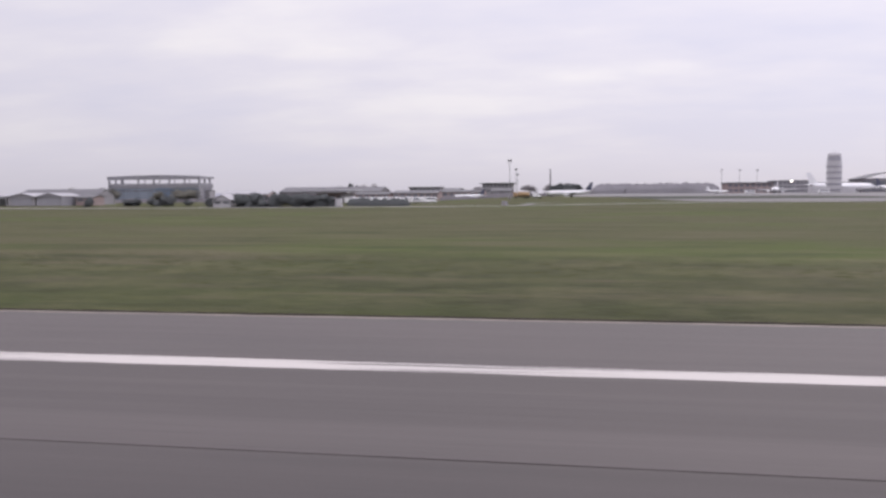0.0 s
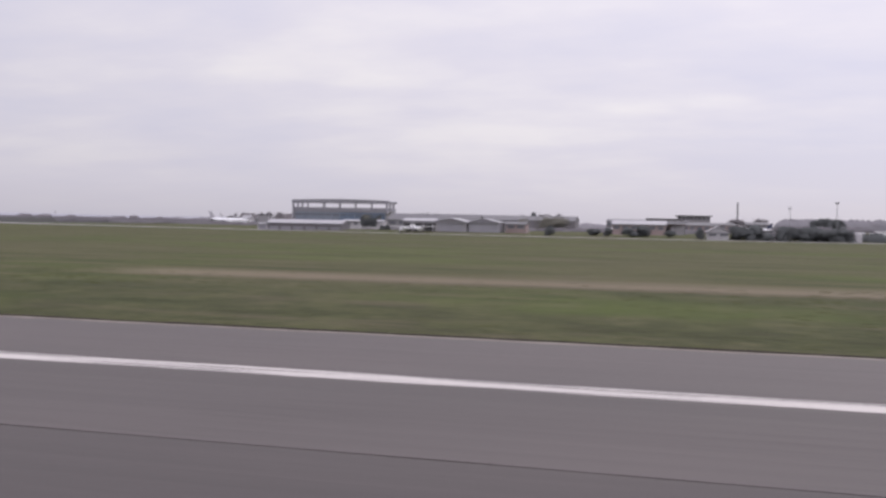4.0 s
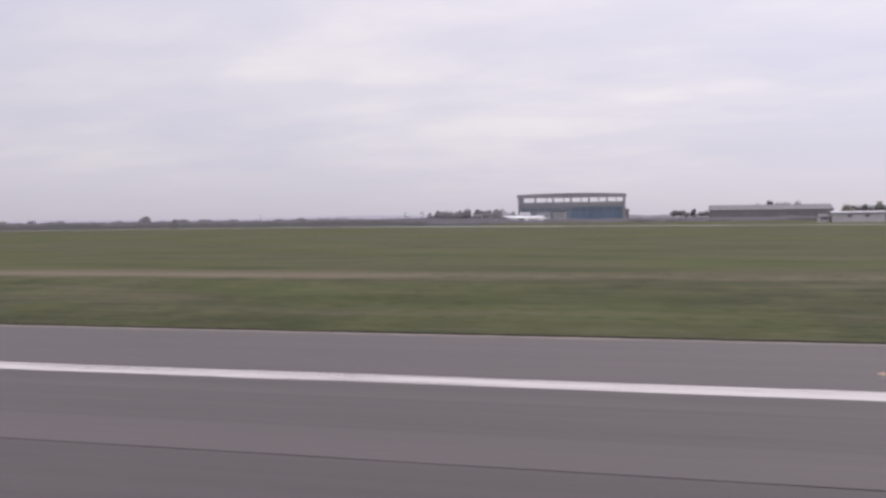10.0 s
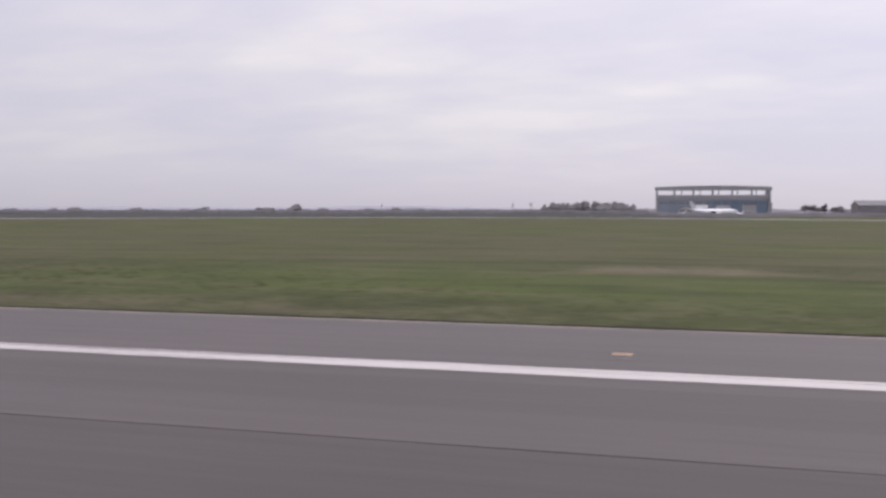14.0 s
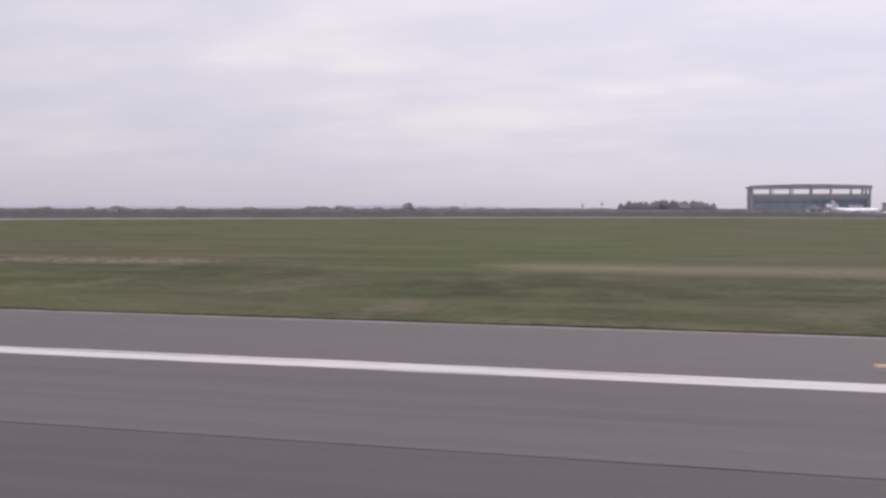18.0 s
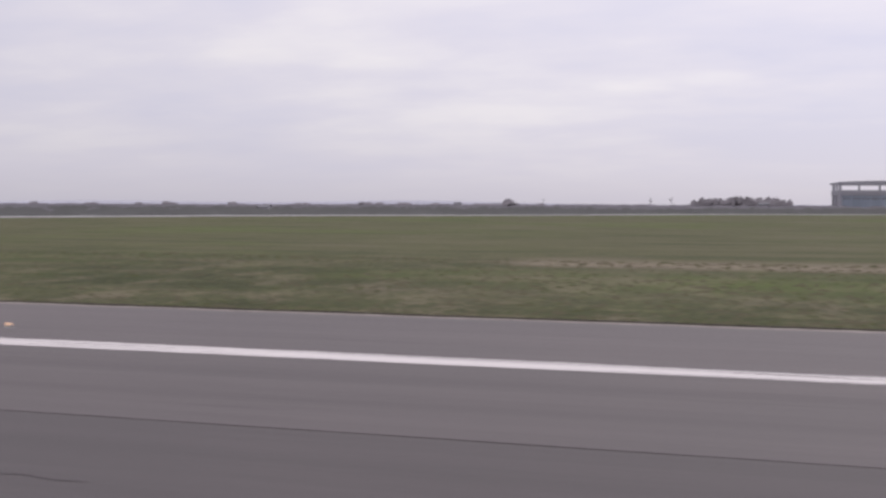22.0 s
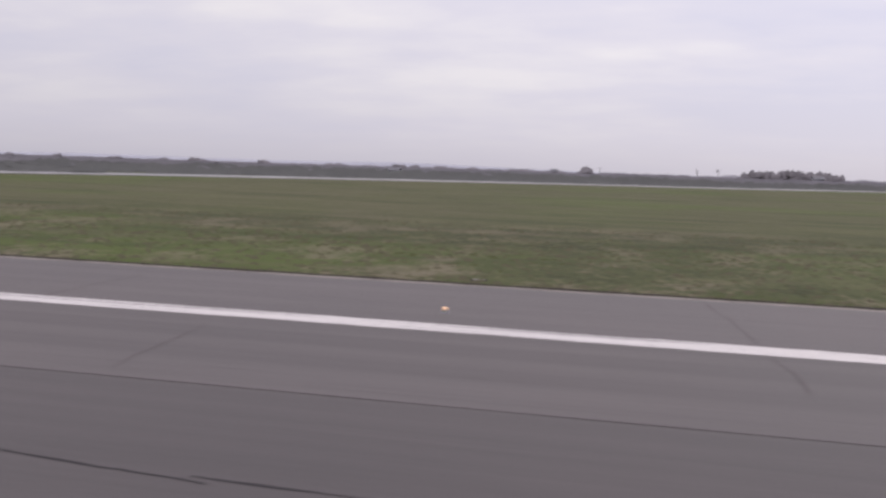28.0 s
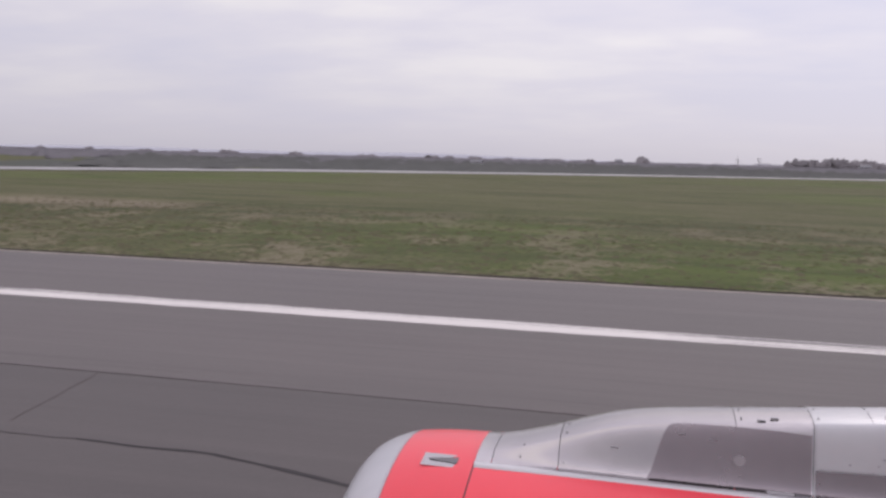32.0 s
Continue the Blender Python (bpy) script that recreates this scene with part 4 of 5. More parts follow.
def airliner(x, y, length, turn, fin_mat, label, name="airliner", group=""):
    """A parked jet: the nose along +x of its own frame."""
    top = thing(name, (x, y, 0), label, "aircraft", group, turn)
    r = length * 0.052
    zc = r + length * 0.042
    L = length
    prof = [(-0.5, 0.12), (-0.46, 0.35), (-0.38, 0.72), (-0.28, 0.97), (-0.2, 1), (0.34, 1), (0.42, 0.86), (0.47, 0.6), (0.495, 0.28), (0.5, 0.06)]
    bm = bmesh.new()
    rows = []
    for s, k in prof:
        lift = max(0, -0.2 - s) * L * 0.10
        rows.append([(s * L, r * k * math.cos(a * math.tau / 16), zc + lift + r * k * math.sin(a * math.tau / 16)) for a in range(16)])
    rings(bm, rows)
    part("fuselage", bm, M_WHITE, top, smooth=True)

    def slab(pts, t):
        """A tapering aerofoil slab from root to tip; pts: root lead, root trail, tip trail, tip lead."""
        b = bmesh.new()
        n = Vector(t)
        rows = []
        for lead, trail, k in ((pts[0], pts[1], 1.0), (pts[3], pts[2], 0.45)):
            a, c = Vector(lead), Vector(trail)
            rows.append([a, a.lerp(c, 0.3) + n * k, c, a.lerp(c, 0.3) - n * k])
        return rings(b, rows)

    for s in (-1, 1):
        part("wing", slab([(0.07 * L, s * r * 0.7, zc - r * 0.5), (-0.11 * L, s * r * 0.7, zc - r * 0.5), (-0.15 * L, s * 0.44 * L, zc + r * 0.1), (-0.105 * L, s * 0.44 * L, zc + r * 0.1)], (0, 0, r * 0.16)), M_WHITE, top)
        part("tailplane", slab([(-0.40 * L, s * r * 0.3, zc + r * 0.5), (-0.475 * L, s * r * 0.3, zc + r * 0.5), (-0.505 * L, s * 0.17 * L, zc + r * 0.75), (-0.47 * L, s * 0.17 * L, zc + r * 0.75)], (0, 0, r * 0.08)), M_WHITE, top)
        b = bmesh.new()
        rows = [[(q * L, s * 0.16 * L + kk * r * 0.5 * math.cos(a * math.tau / 12), zc - r * 0.95 + kk * r * 0.5 * math.sin(a * math.tau / 12)) for a in range(12)] for q, kk in ((0.10, 0.85), (0.085, 1.0), (0.02, 0.95), (-0.03, 0.6))]
        rings(b, rows)
        part("engine", b, M_WHITE, top, smooth=True)
        part("main_gear_leg", tube(bmesh.new(), (-0.06 * L, s * 0.07 * L, zc - r * 0.6), (-0.06 * L, s * 0.07 * L, 0.6), 0.14, 0.1, 6), M_STEEL, top)
        part("main_wheel", tube(bmesh.new(), (-0.06 * L, s * 0.07 * L - 0.35, 0.55), (-0.06 * L, s * 0.07 * L + 0.35, 0.55), 0.55, 0.55, 12), M_TYRE, top)
    part("nose_gear_leg", tube(bmesh.new(), (0.38 * L, 0, zc - r * 0.6), (0.38 * L, 0, 0.4), 0.1, 0.08, 6), M_STEEL, top)
    part("nose_wheel", tube(bmesh.new(), (0.38 * L, -0.25, 0.4), (0.38 * L, 0.25, 0.4), 0.4, 0.4, 12), M_TYRE, top)
    part("fin", slab([(-0.33 * L, 0, zc + r * 0.8), (-0.475 * L, 0, zc + r * 0.7), (-0.525 * L, 0, zc + r + 0.165 * L), (-0.465 * L, 0, zc + r + 0.165 * L)], (0, r * 0.1, 0)), fin_mat, top, "dark painted tail fin")
    for s in (-1, 1):
        part("cockpit_window", box_bm((0.435 * L, s * r * 0.45 - 0.3, zc + r * 0.28), (0.462 * L, s * r * 0.45 + 0.3, zc + r * 0.62), 0.05), M_GLASS, top)
    return top


airliner(335, 470, 24, 180, M_NAVY, "white parked jet with dark tail on the apron")
airliner(203, 985, 36, 200, M_NAVY, "white parked jet with dark tail behind sheds")
airliner(180, 560, 21, 160, M_WHITE, "white parked jet on the far grass apron")
airliner(262, 600, 22, 175, M_NAVY, "white parked jet with dark tail behind the bushes")
airliner(438, 700, 17, 20, M_WHITE, "small white parked jet on the apron")
airliner(478, 690, 32, 255, M_WHITE, "white parked jet facing the apron edge")
airliner(526, 700, 48, 4, M_WHITE, "long white parked airliner on the apron")
airliner(566, 712, 34, 30, M_NAVY, "white parked airliner beside the terminal")
airliner(-132, 652, 33, 12, M_WHITEW, "old dull white parked jet before the hangar")


def light_aircraft(x, y, turn):
    top = thing("light_aircraft", (x, y, 0), "small white high-wing aircraft parked by the sheds", "light aircraft", "light aircraft by the sheds", turn)
    bm = bmesh.new()
    rows = [[(s, k * math.cos(a * math.tau / 10) * 0.62, 1.5 + lift + k * math.sin(a * math.tau / 10) * 0.8) for a in range(10)] for s, k, lift in ((2.4, 0.25, -0.1), (2.2, 0.7, -0.1), (1.0, 1.0, 0), (-0.8, 1.0, 0.05), (-2.0, 0.6, 0.1), (-5.2, 0.15, 0.3))]
    rings(bm, rows)
    part("fuselage", bm, M_WHITE, top, smooth=True)
    part("wing", box_bm((-0.6, -5.6, 2.3), (1.0, 5.6, 2.48), 0.06), M_WHITE, top)
    part("tailplane", box_bm((-5.3, -1.8, 1.75), (-4.4, 1.8, 1.85), 0.03), M_WHITE, top)
    part("fin", box_bm((-5.4, -0.06, 1.8), (-4.3, 0.06, 3.2), 0.03), M_WHITE, top)
    part("windscreen", box_bm((0.5, -0.5, 1.8), (1.15, 0.5, 2.28), 0.08), M_GLASS, top)
    for s in (-1, 1):
        part("wing_strut", tube(bmesh.new(), (0.2, s * 0.5, 1.1), (0.2, s * 2.8, 2.3), 0.05, 0.05, 6), M_STEEL, top)
        part("wheel", tube(bmesh.new(), (0, s * 1.1 - 0.08, 0.25), (0, s * 1.1 + 0.08, 0.25), 0.25, 0.25, 10), M_TYRE, top)
        part("gear_leg", tube(bmesh.new(), (0, s * 0.4, 0.9), (0, s * 1.1, 0.3), 0.05, 0.05, 6), M_STEEL, top)
    part("nose_wheel", tube(bmesh.new(), (1.7, -0.07, 0.22), (1.7, 0.07, 0.22), 0.22, 0.22, 10), M_TYRE, top)
    part("nose_leg", tube(bmesh.new(), (1.7, 0, 0.9), (1.7, 0, 0.25), 0.05, 0.05, 6), M_STEEL, top)
    part("propeller", box_bm((2.42, -0.08, 0.5), (2.46, 0.08, 2.3), 0.01), M_BLACK, top)


for x, y, r in ((112.0, 304, 250), (117.6, 306, 80), (-118, 640, 190)):
    light_aircraft(x, y, r)


def bus(x, y, turn=0, length=9.0, h=2.9):
    top = thing("airport_bus", (x, y, 0), "white airport bus parked in a row", "bus", "buses behind the hedge", turn)
    part("body", box_bm((-length / 2, -1.25, 0.45), (length / 2, 1.25, h), 0.15), M_WHITE, top)
    part("window_band", box_bm((-length / 2 + 0.5, -1.27, 1.5), (length / 2 - 0.5, 1.27, 2.3)), M_GLASS, top)
    part("roof_unit", box_bm((-1.5, -0.8, h), (1.0, 0.8, h + 0.3), 0.05), M_PALE, top)
    for a in (-0.32, 0.32):
        for s in (-1, 1):
            part("wheel", tube(bmesh.new(), (a * length, s * 1.1 - 0.14, 0.48), (a * length, s * 1.1 + 0.14, 0.48), 0.48, 0.48, 12), M_TYRE, top)


for i in range(8):
    bus(252 + i * 4.4, 352 + (i % 3) * 2.5, 62 + (i % 2) * 6, 8.0 + (i % 3), 2.45)
for x, y, t in ((320.5, 440, 80), (452, 640, 15), (500, 640, 5), (-150, 650, 20)):
    bus(x, y, t, 6.5, 2.6)


def fuel_truck(x, y):
    top = thing("tank_truck", (x, y, 0), "yellow-orange airport tank truck parked on the apron", "truck")
    part("chassis", box_bm((-4, -1.1, 0.55), (4, 1.1, 0.85), 0.05), M_BLACK, top)
    part("cab", box_bm((-4, -1.2, 0.85), (-2.1, 1.2, 2.9), 0.2), M_ORANGE, top)
    part("windscreen", box_bm((-4.03, -1.0, 1.8), (-3.6, 1.0, 2.6), 0.05), M_GLASS, top)
    part("tank", lathe_x(bmesh.new(), [(-1.9, 0.9), (-1.8, 1.15), (3.8, 1.15), (3.95, 0.9)], 18, (0, 2.0)), M_ORANGE, top, smooth=True)
    part("walkway", box_bm((-1.6, -0.35, 3.12), (3.6, 0.35, 3.24)), M_STEEL, top)
    for a in (-3.0, 1.6, 2.9):
        for s in (-1, 1):
            part("wheel", tube(bmesh.new(), (a, s * 1.0 - 0.16, 0.5), (a, s * 1.0 + 0.16, 0.5), 0.5, 0.5, 12), M_TYRE, top)


M_ORANGE = surface("orange_vehicle_paint", (0.34, 0.22, 0.11), (0.40, 0.27, 0.14), 0.6, 0.45, bump=0)
fuel_truck(313, 440)

# ---- trees and brush ----


def lump(rnd, c, rx, ry, rz, verts, faces, around=9, rows=4, ragged=0.22, base=-0.35):
    """One uneven mound of growth round the point c."""
    k0 = len(verts)
    for j in range(rows + 1):
        e = base + (math.pi / 2 - base) * j / rows
        for i in range(around):
            a = math.tau * (i + 0.5 * (j % 2)) / around
            k = 1 + rnd.uniform(-ragged, ragged)
            verts.append((c[0] + rx * k * math.cos(e) * math.cos(a), c[1] + ry * k * math.cos(e) * math.sin(a), max(0.02, c[2] + rz * k * math.sin(e))))
    for j in range(rows):
        for i in range(around):
            p, q = k0 + j * around + i, k0 + j * around + (i + 1) % around
            faces.append((p, q, q + around, p + around))


def clump(rnd, centre, rx, ry, rz, n, size, verts, faces, lobes=5, core=0.72):
    """Small leaves and twig ends spread over the mounds of an uneven body."""
    parts = [(rnd.uniform(-0.55, 0.55) * rx, rnd.uniform(-0.55, 0.55) * ry, rnd.uniform(-0.35, 0.45) * rz, rnd.uniform(0.4, 0.72)) for _ in range(lobes)]
    for lx, ly, lz, k in parts:
        lump(rnd, (centre[0] + lx, centre[1] + ly, centre[2] + lz), rx * k * core, ry * k * core, rz * k * core, verts, faces)
    for _ in range(n):
        lx, ly, lz, k = rnd.choice(parts)
        u, a = rnd.uniform(-0.5, 1), rnd.uniform(0, math.tau)
        q = k * rnd.uniform(0.7, 1.1)
        s = math.sqrt(1 - u * u)
        out = Vector((s * math.cos(a), s * math.sin(a), u + 0.3)) + Vector((rnd.uniform(-0.4, 0.4), rnd.uniform(-0.4, 0.4), rnd.uniform(-0.4, 0.4)))
        d = out.orthogonal().normalized()
        d = Matrix.Rotation(rnd.uniform(0, math.tau), 3, out.normalized()) @ d
        c = Vector((centre[0] + lx + rx * q * s * math.cos(a), centre[1] + ly + ry * q * s * math.sin(a), max(0.05, centre[2] + lz + rz * q * u)))
        w = out.cross(d).normalized() * size * 0.45
        k0 = len(verts)
        verts += [tuple(c - d * size - w), tuple(c + d * size * rnd.uniform(0.8, 1.6)), tuple(c - d * size + w)]
        faces.append((k0, k0 + 1, k0 + 2))


def tree(x, y, h, spread, seed, mat=None, label="leafless tree with a loose rounded crown", name="tree", low=0.25, group="", n=800, core=0.5, stem=0.035, twig=0.06):
    rnd = random.Random(seed)
    top = thing(name, (x, y, 0), label, "tree", group)
    bm = bmesh.new()
    tube(bm, (0, 0, -0.2), (0.1, 0, h * 0.6), h * stem, h * stem * 0.5, 7)
    for i in range(6):
        a = i * 1.05 + rnd.random()
        z = h * rnd.uniform(0.28, 0.55)
        tube(bm, (0.05, 0, z), (spread * 0.34 * math.cos(a), spread * 0.34 * math.sin(a), z + h * rnd.uniform(0.15, 0.32)), h * stem * 0.4, h * stem * 0.15, 5)
    part("trunk", bm, M_BARK, top)
    verts, faces = [], []
    zc = h * (1 + low) / 2
    clump(rnd, (0, 0, zc), spread * 0.62, spread * 0.62, h * (1 - low) * 0.62, n, h * twig, verts, faces, 10, 0.72 if mat is M_CONIFER else core)
    raw("crown", verts, faces, mat or M_CROWN, top, True)


tree(-446.5, 645, 8.4, 9.0, 9, M_CROWN, "lone round bare tree in the brush", low=-0.1, n=700, core=0.95, twig=0.045)
rnd = random.Random(88)
for i, (x, h) in enumerate(((-298, 7.4), (-293, 8.6), (-287, 8.2), (-281, 8.4), (-275, 9.6), (-269, 8.8), (-263, 10.2), (-257, 10.8), (-251, 9.8), (-245, 10.2), (-239, 9.0), (-233, 8.4), (-227, 8.8), (-221, 9.4), (-215, 8.8), (-209, 7.0), (-204, 7.6))):
    tree(x, 996 + rnd.uniform(-8, 8), h * 1.2, rnd.uniform(8, 10), 20 + i, label="bare grey-brown tree in a dense copse", low=-0.35, group="trees of the copse", n=420, core=0.95, twig=0.05)
for i, (x, y, h, s) in enumerate(((-289, 1020, 11.5, 4.5), (-266, 1022, 12.4, 6), (-259, 1021, 12, 5), (-236, 1024, 12.6, 6), (-228, 1022, 13.2, 6.5), (-221, 1024, 12.8, 6))):
    tree(x, y, h, s, 200 + i, label="taller thin bare tree rising behind the copse", low=0.3, group="thin trees behind the copse", n=170, core=0.12, stem=0.012, twig=0.03)
for i, (x, y, h, s) in enumerate(((-322.5, 1045, 13.4, 4.5), (-345, 1048, 12.4, 3.6))):
    tree(x, y, h, s, 210 + i, label="thin leafless tree standing above the brush", low=0.35, n=110, core=0.1, stem=0.012, twig=0.028)
for i in range(18):
    x = -480 - 30 * i - i * i + rnd.uniform(-14, 14)
    tree(x, 1120 + rnd.uniform(-40, 60), rnd.uniform(4.6, 6.5), rnd.uniform(9, 18), 220 + i, label="low rounded bare tree on the skyline", low=-0.2, group="trees along the skyline", n=160, core=0.95, twig=0.06)
for i, (x, y, h, s) in enumerate(((-24, 1005, 9.2, 9), (-17, 1008, 9.0, 9), (-11, 1004, 7.0, 8), (5, 1000, 7.6, 9), (12, 1003, 8.2, 8), (60, 965, 15.6, 12), (84, 968, 16.0, 13), (98, 970, 15.4, 11), (226, 905, 12, 12), (278, 900, 11.0, 14), (300, 905, 10.2, 14))):
    tree(x, y, h, s, 50 + i, label="bare tree between the sheds", group="trees between the sheds")
tree(-3.3, 1014, 10.2, 5, 71, M_CONIFER, "dark narrow conifer beside bare trees", "conifer", 0.1)
tree(72, 966, 17, 7, 72, M_CONIFER, "dark conifer rising behind the long shed", "conifer", 0.1)
for i, (x, y, h, s) in enumerate(((316, 700, 8.2, 9), (322, 702, 9.4, 10), (327.5, 700, 9.0, 9), (333, 703, 7.6, 8))):
    tree(x, y, h, s, 80 + i, M_CONIFER, "dark leafy tree behind the parked jet", "tree", 0.1)
for i, (x, h) in enumerate(((87.4, 4.9), (89.0, 4.4), (90.6, 5.0), (92.2, 4.6))):
    tree(x, 332, h, 1.8, 90 + i, M_CONIFER, "dark narrow cypress in a short row", "cypress", 0.02, "cypresses by the taxiway", 260)
for i, (x, y, h, s) in enumerate(((213.4, 299, 3.4, 2.2), (226.4, 299, 4.5, 4.2), (228.8, 299, 5.0, 5), (232.4, 299, 5.2, 5), (239.2, 298, 4.6, 3.4), (241.8, 299, 4.6, 4), (245.4, 300, 5.0, 4.8), (248.9, 301, 4.7, 4.6), (252.6, 300, 4.4, 5), (256.3, 301, 4.3, 5), (258.8, 300, 3.8, 3.4), (191.3, 301, 2.9, 3.6), (195.0, 302, 3.6, 4.4), (184.2, 301, 2.9, 2.4), (164.6, 301, 3.2, 2.6), (204, 301, 2.4, 2.8), (179.8, 303, 2.6, 3.8), (97, 330, 2.0, 3))):
    tree(x, y, h * 0.94, s * 1.28, 110 + i, M_CONIFER, "dense dark green bush beside the taxiway", "bush", -0.3, "bushes by the taxiway", 900)
tree(155.5, 396, 7.2, 12.5, 128, M_OLIVE, "broad olive-grey tree behind the taxiway", "tree", 0.05, n=1400)
tree(141, 398, 6.2, 7, 129, M_OLIVE, "smaller olive-grey tree behind the taxiway", "tree", 0.05, n=900)
for i, (x, y, h, s) in enumerate(((52.6, 441, 7.6, 5), (67, 441, 8.3, 5), (72.4, 442, 7.8, 5), (79.6, 442, 8.0, 6), (85, 441, 8.0, 6), (91.2, 442, 8.6, 6))):
    tree(x, y, h, s, 130 + i, M_OLIVE, "bare tree with pale buds behind the low shed", "tree", 0.1, "trees behind the low shed")
tree(60, 440, 8.2, 3, 141, M_CONIFER, "dark narrow conifer behind the low shed", "conifer", 0.05)



def brush(name, label, mat, spots, seed, n, size, kind="stuff"):
    """Many low bushes as one stretch of growth. spots: x, y, half width, half depth, height."""
    rnd = random.Random(seed)
    verts, faces = [], []
    for x, y, rx, ry, h in spots:
        g = rise(x, y) - 0.1
        for _ in range(2):
            px, py, k = x + rnd.uniform(-0.6, 0.6) * rx, y + rnd.uniform(-0.6, 0.6) * ry, rnd.uniform(0.6, 1.0)
            lump(rnd, (px, py, g), rx * 1.05, ry * 1.05, h * k, verts, faces, 8, 3, 0.12, 0.0)
            # twig ends standing out of the mass
            for _ in range(n):
                u, v = rnd.uniform(-0.75, 0.75), rnd.uniform(-0.75, 0.75)
                z = g + h * k * math.sqrt(max(0.05, 1 - (u * u + v * v) * 0.8))
                bx0, by0, s = px + u * rx * 0.8, py + v * ry * 0.8, size * rnd.uniform(0.5, 1.2)
                k0 = len(verts)
                verts += [(bx0 - s * 0.6, by0, z - s), (bx0 + s * 0.6, by0, z - s), (bx0 + rnd.uniform(-s, s) * 0.5, by0, z + s)]
                faces.append((k0, k0 + 1, k0 + 2))
    ob = raw(name, verts, faces, mat, None, True)
    tagged(ob, label, "brush", kind=kind)


rnd = random.Random(5)
spots = []
for i in range(6000):
    x = -190 - 1750 * rnd.random() ** 1.15
    y = 470 + 480 * rnd.random() + max(0, -x - 700) * 0.45 + (0 if x < -330 else 60)
    if x < -380:
        y -= rnd.random() * min(150, (-380 - x) * 0.9)
    if x < -450:
        y -= rnd.random() * min(110, (-450 - x) * 1.1)
    tall = 1.0 if y > 480 else 0.66
    spots.append((x, y, rnd.uniform(2.5, 6.5), rnd.uniform(2.5, 5), tall * rnd.uniform(2.6, 4.2) * (1 - 0.15 * ease(-x, 450, 700))))
brush("brush", "bare brush across the far field, paled by painted haze", M_BRUSH, spots, 6, 12, 0.34)
spots = []
# lower growth up to the far edge of the taxiway's bend
for i in range(1500):
    x = -140 - 420 * rnd.random()
    edge = np.interp(x, [-548, -526, -490, -426, -370, -321, -250, -170, -88], [160, 205, 236, 288, 326, 386, 427, 424, 370])
    back = 8 + 130 * rnd.random() ** 1.3
    spots.append((x - back * 0.5, edge + back, rnd.uniform(2.0, 5.0), rnd.uniform(2.0, 4.0), rnd.uniform(0.7, 1.6) + back * 0.011))
brush("low_brush", "low green-grey brush behind the taxiway", M_BRUSH_G, spots, 16, 12, 0.3)
spots = []
for i in range(620):
    x = -2600 + 3700 * rnd.random()
    y = 1250 + 700 * rnd.random()
    spots.append((x, y, rnd.uniform(14, 30), rnd.uniform(8, 16), (1 - 0.45 * ease(-x, 600, 1300)) * (rnd.uniform(3.5, 6.5) + (2.0 if noise.noise(Vector((x * 0.006, 0, 0))) > 0.25 else 0))))
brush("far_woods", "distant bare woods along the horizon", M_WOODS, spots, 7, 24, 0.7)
spots = [(rnd.uniform(345, 482), 1100 + rnd.uniform(-8, 8), 7.5, 4, rnd.uniform(11.6, 12.8)) for _ in range(220)]
brush("tree_line", "far straight line of bare trees greyed by painted haze", M_WOODS, spots, 12, 30, 0.5)
spots = [(x, 308 + rnd.uniform(-0.4, 0.4), 1.7, 1.5, rnd.uniform(2.75, 2.95)) for x in range(264, 284)]
brush("hedge", "dark green clipped hedge before parked buses", M_CONIFER, spots, 8, 120, 0.2)
spots = [(rnd.uniform(-190, 40), rnd.uniform(560, 760), rnd.uniform(4, 9), rnd.uniform(3, 6), rnd.uniform(1.6, 3.0)) for _ in range(150)]
spots += [(rnd.uniform(40, 330), rnd.uniform(560, 640), rnd.uniform(4, 8), rnd.uniform(3, 6), rnd.uniform(1.6, 3.4)) for _ in range(90)]
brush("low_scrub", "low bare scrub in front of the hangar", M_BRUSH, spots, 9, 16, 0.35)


def hills():
    """A low ridge on the horizon, faint because haze is painted into its colour."""
    verts, faces = [], []
    n = 160
    for i in range(n + 1):
        a = radians(-80 + 130 * i / n)
        x, y = 4400 * math.sin(a), 4400 * math.cos(a)
        h = 11 + 17 * max(0, noise.noise(Vector((i * 0.06, 2.0, 0))) + 0.35) + 2 * noise.noise(Vector((i * 0.4, 7, 0)))
        h *= 1.0 if i < 75 else max(0.35, 1 - (i - 75) / 60)
        verts += [(x, y, -2), (x * 1.01, y * 1.01, h), (x * 1.06, y * 1.06, h * 0.7)]
    for i in range(n):
        k = 3 * i
        faces += [(k, k + 3, k + 4, k + 1), (k + 1, k + 4, k + 5, k + 2)]
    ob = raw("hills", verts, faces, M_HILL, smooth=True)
    tagged(ob, "hills on the horizon, painted faint blue-grey for haze", "hills", kind="structure")
    ob.name = "backdrop_hills"


hills()

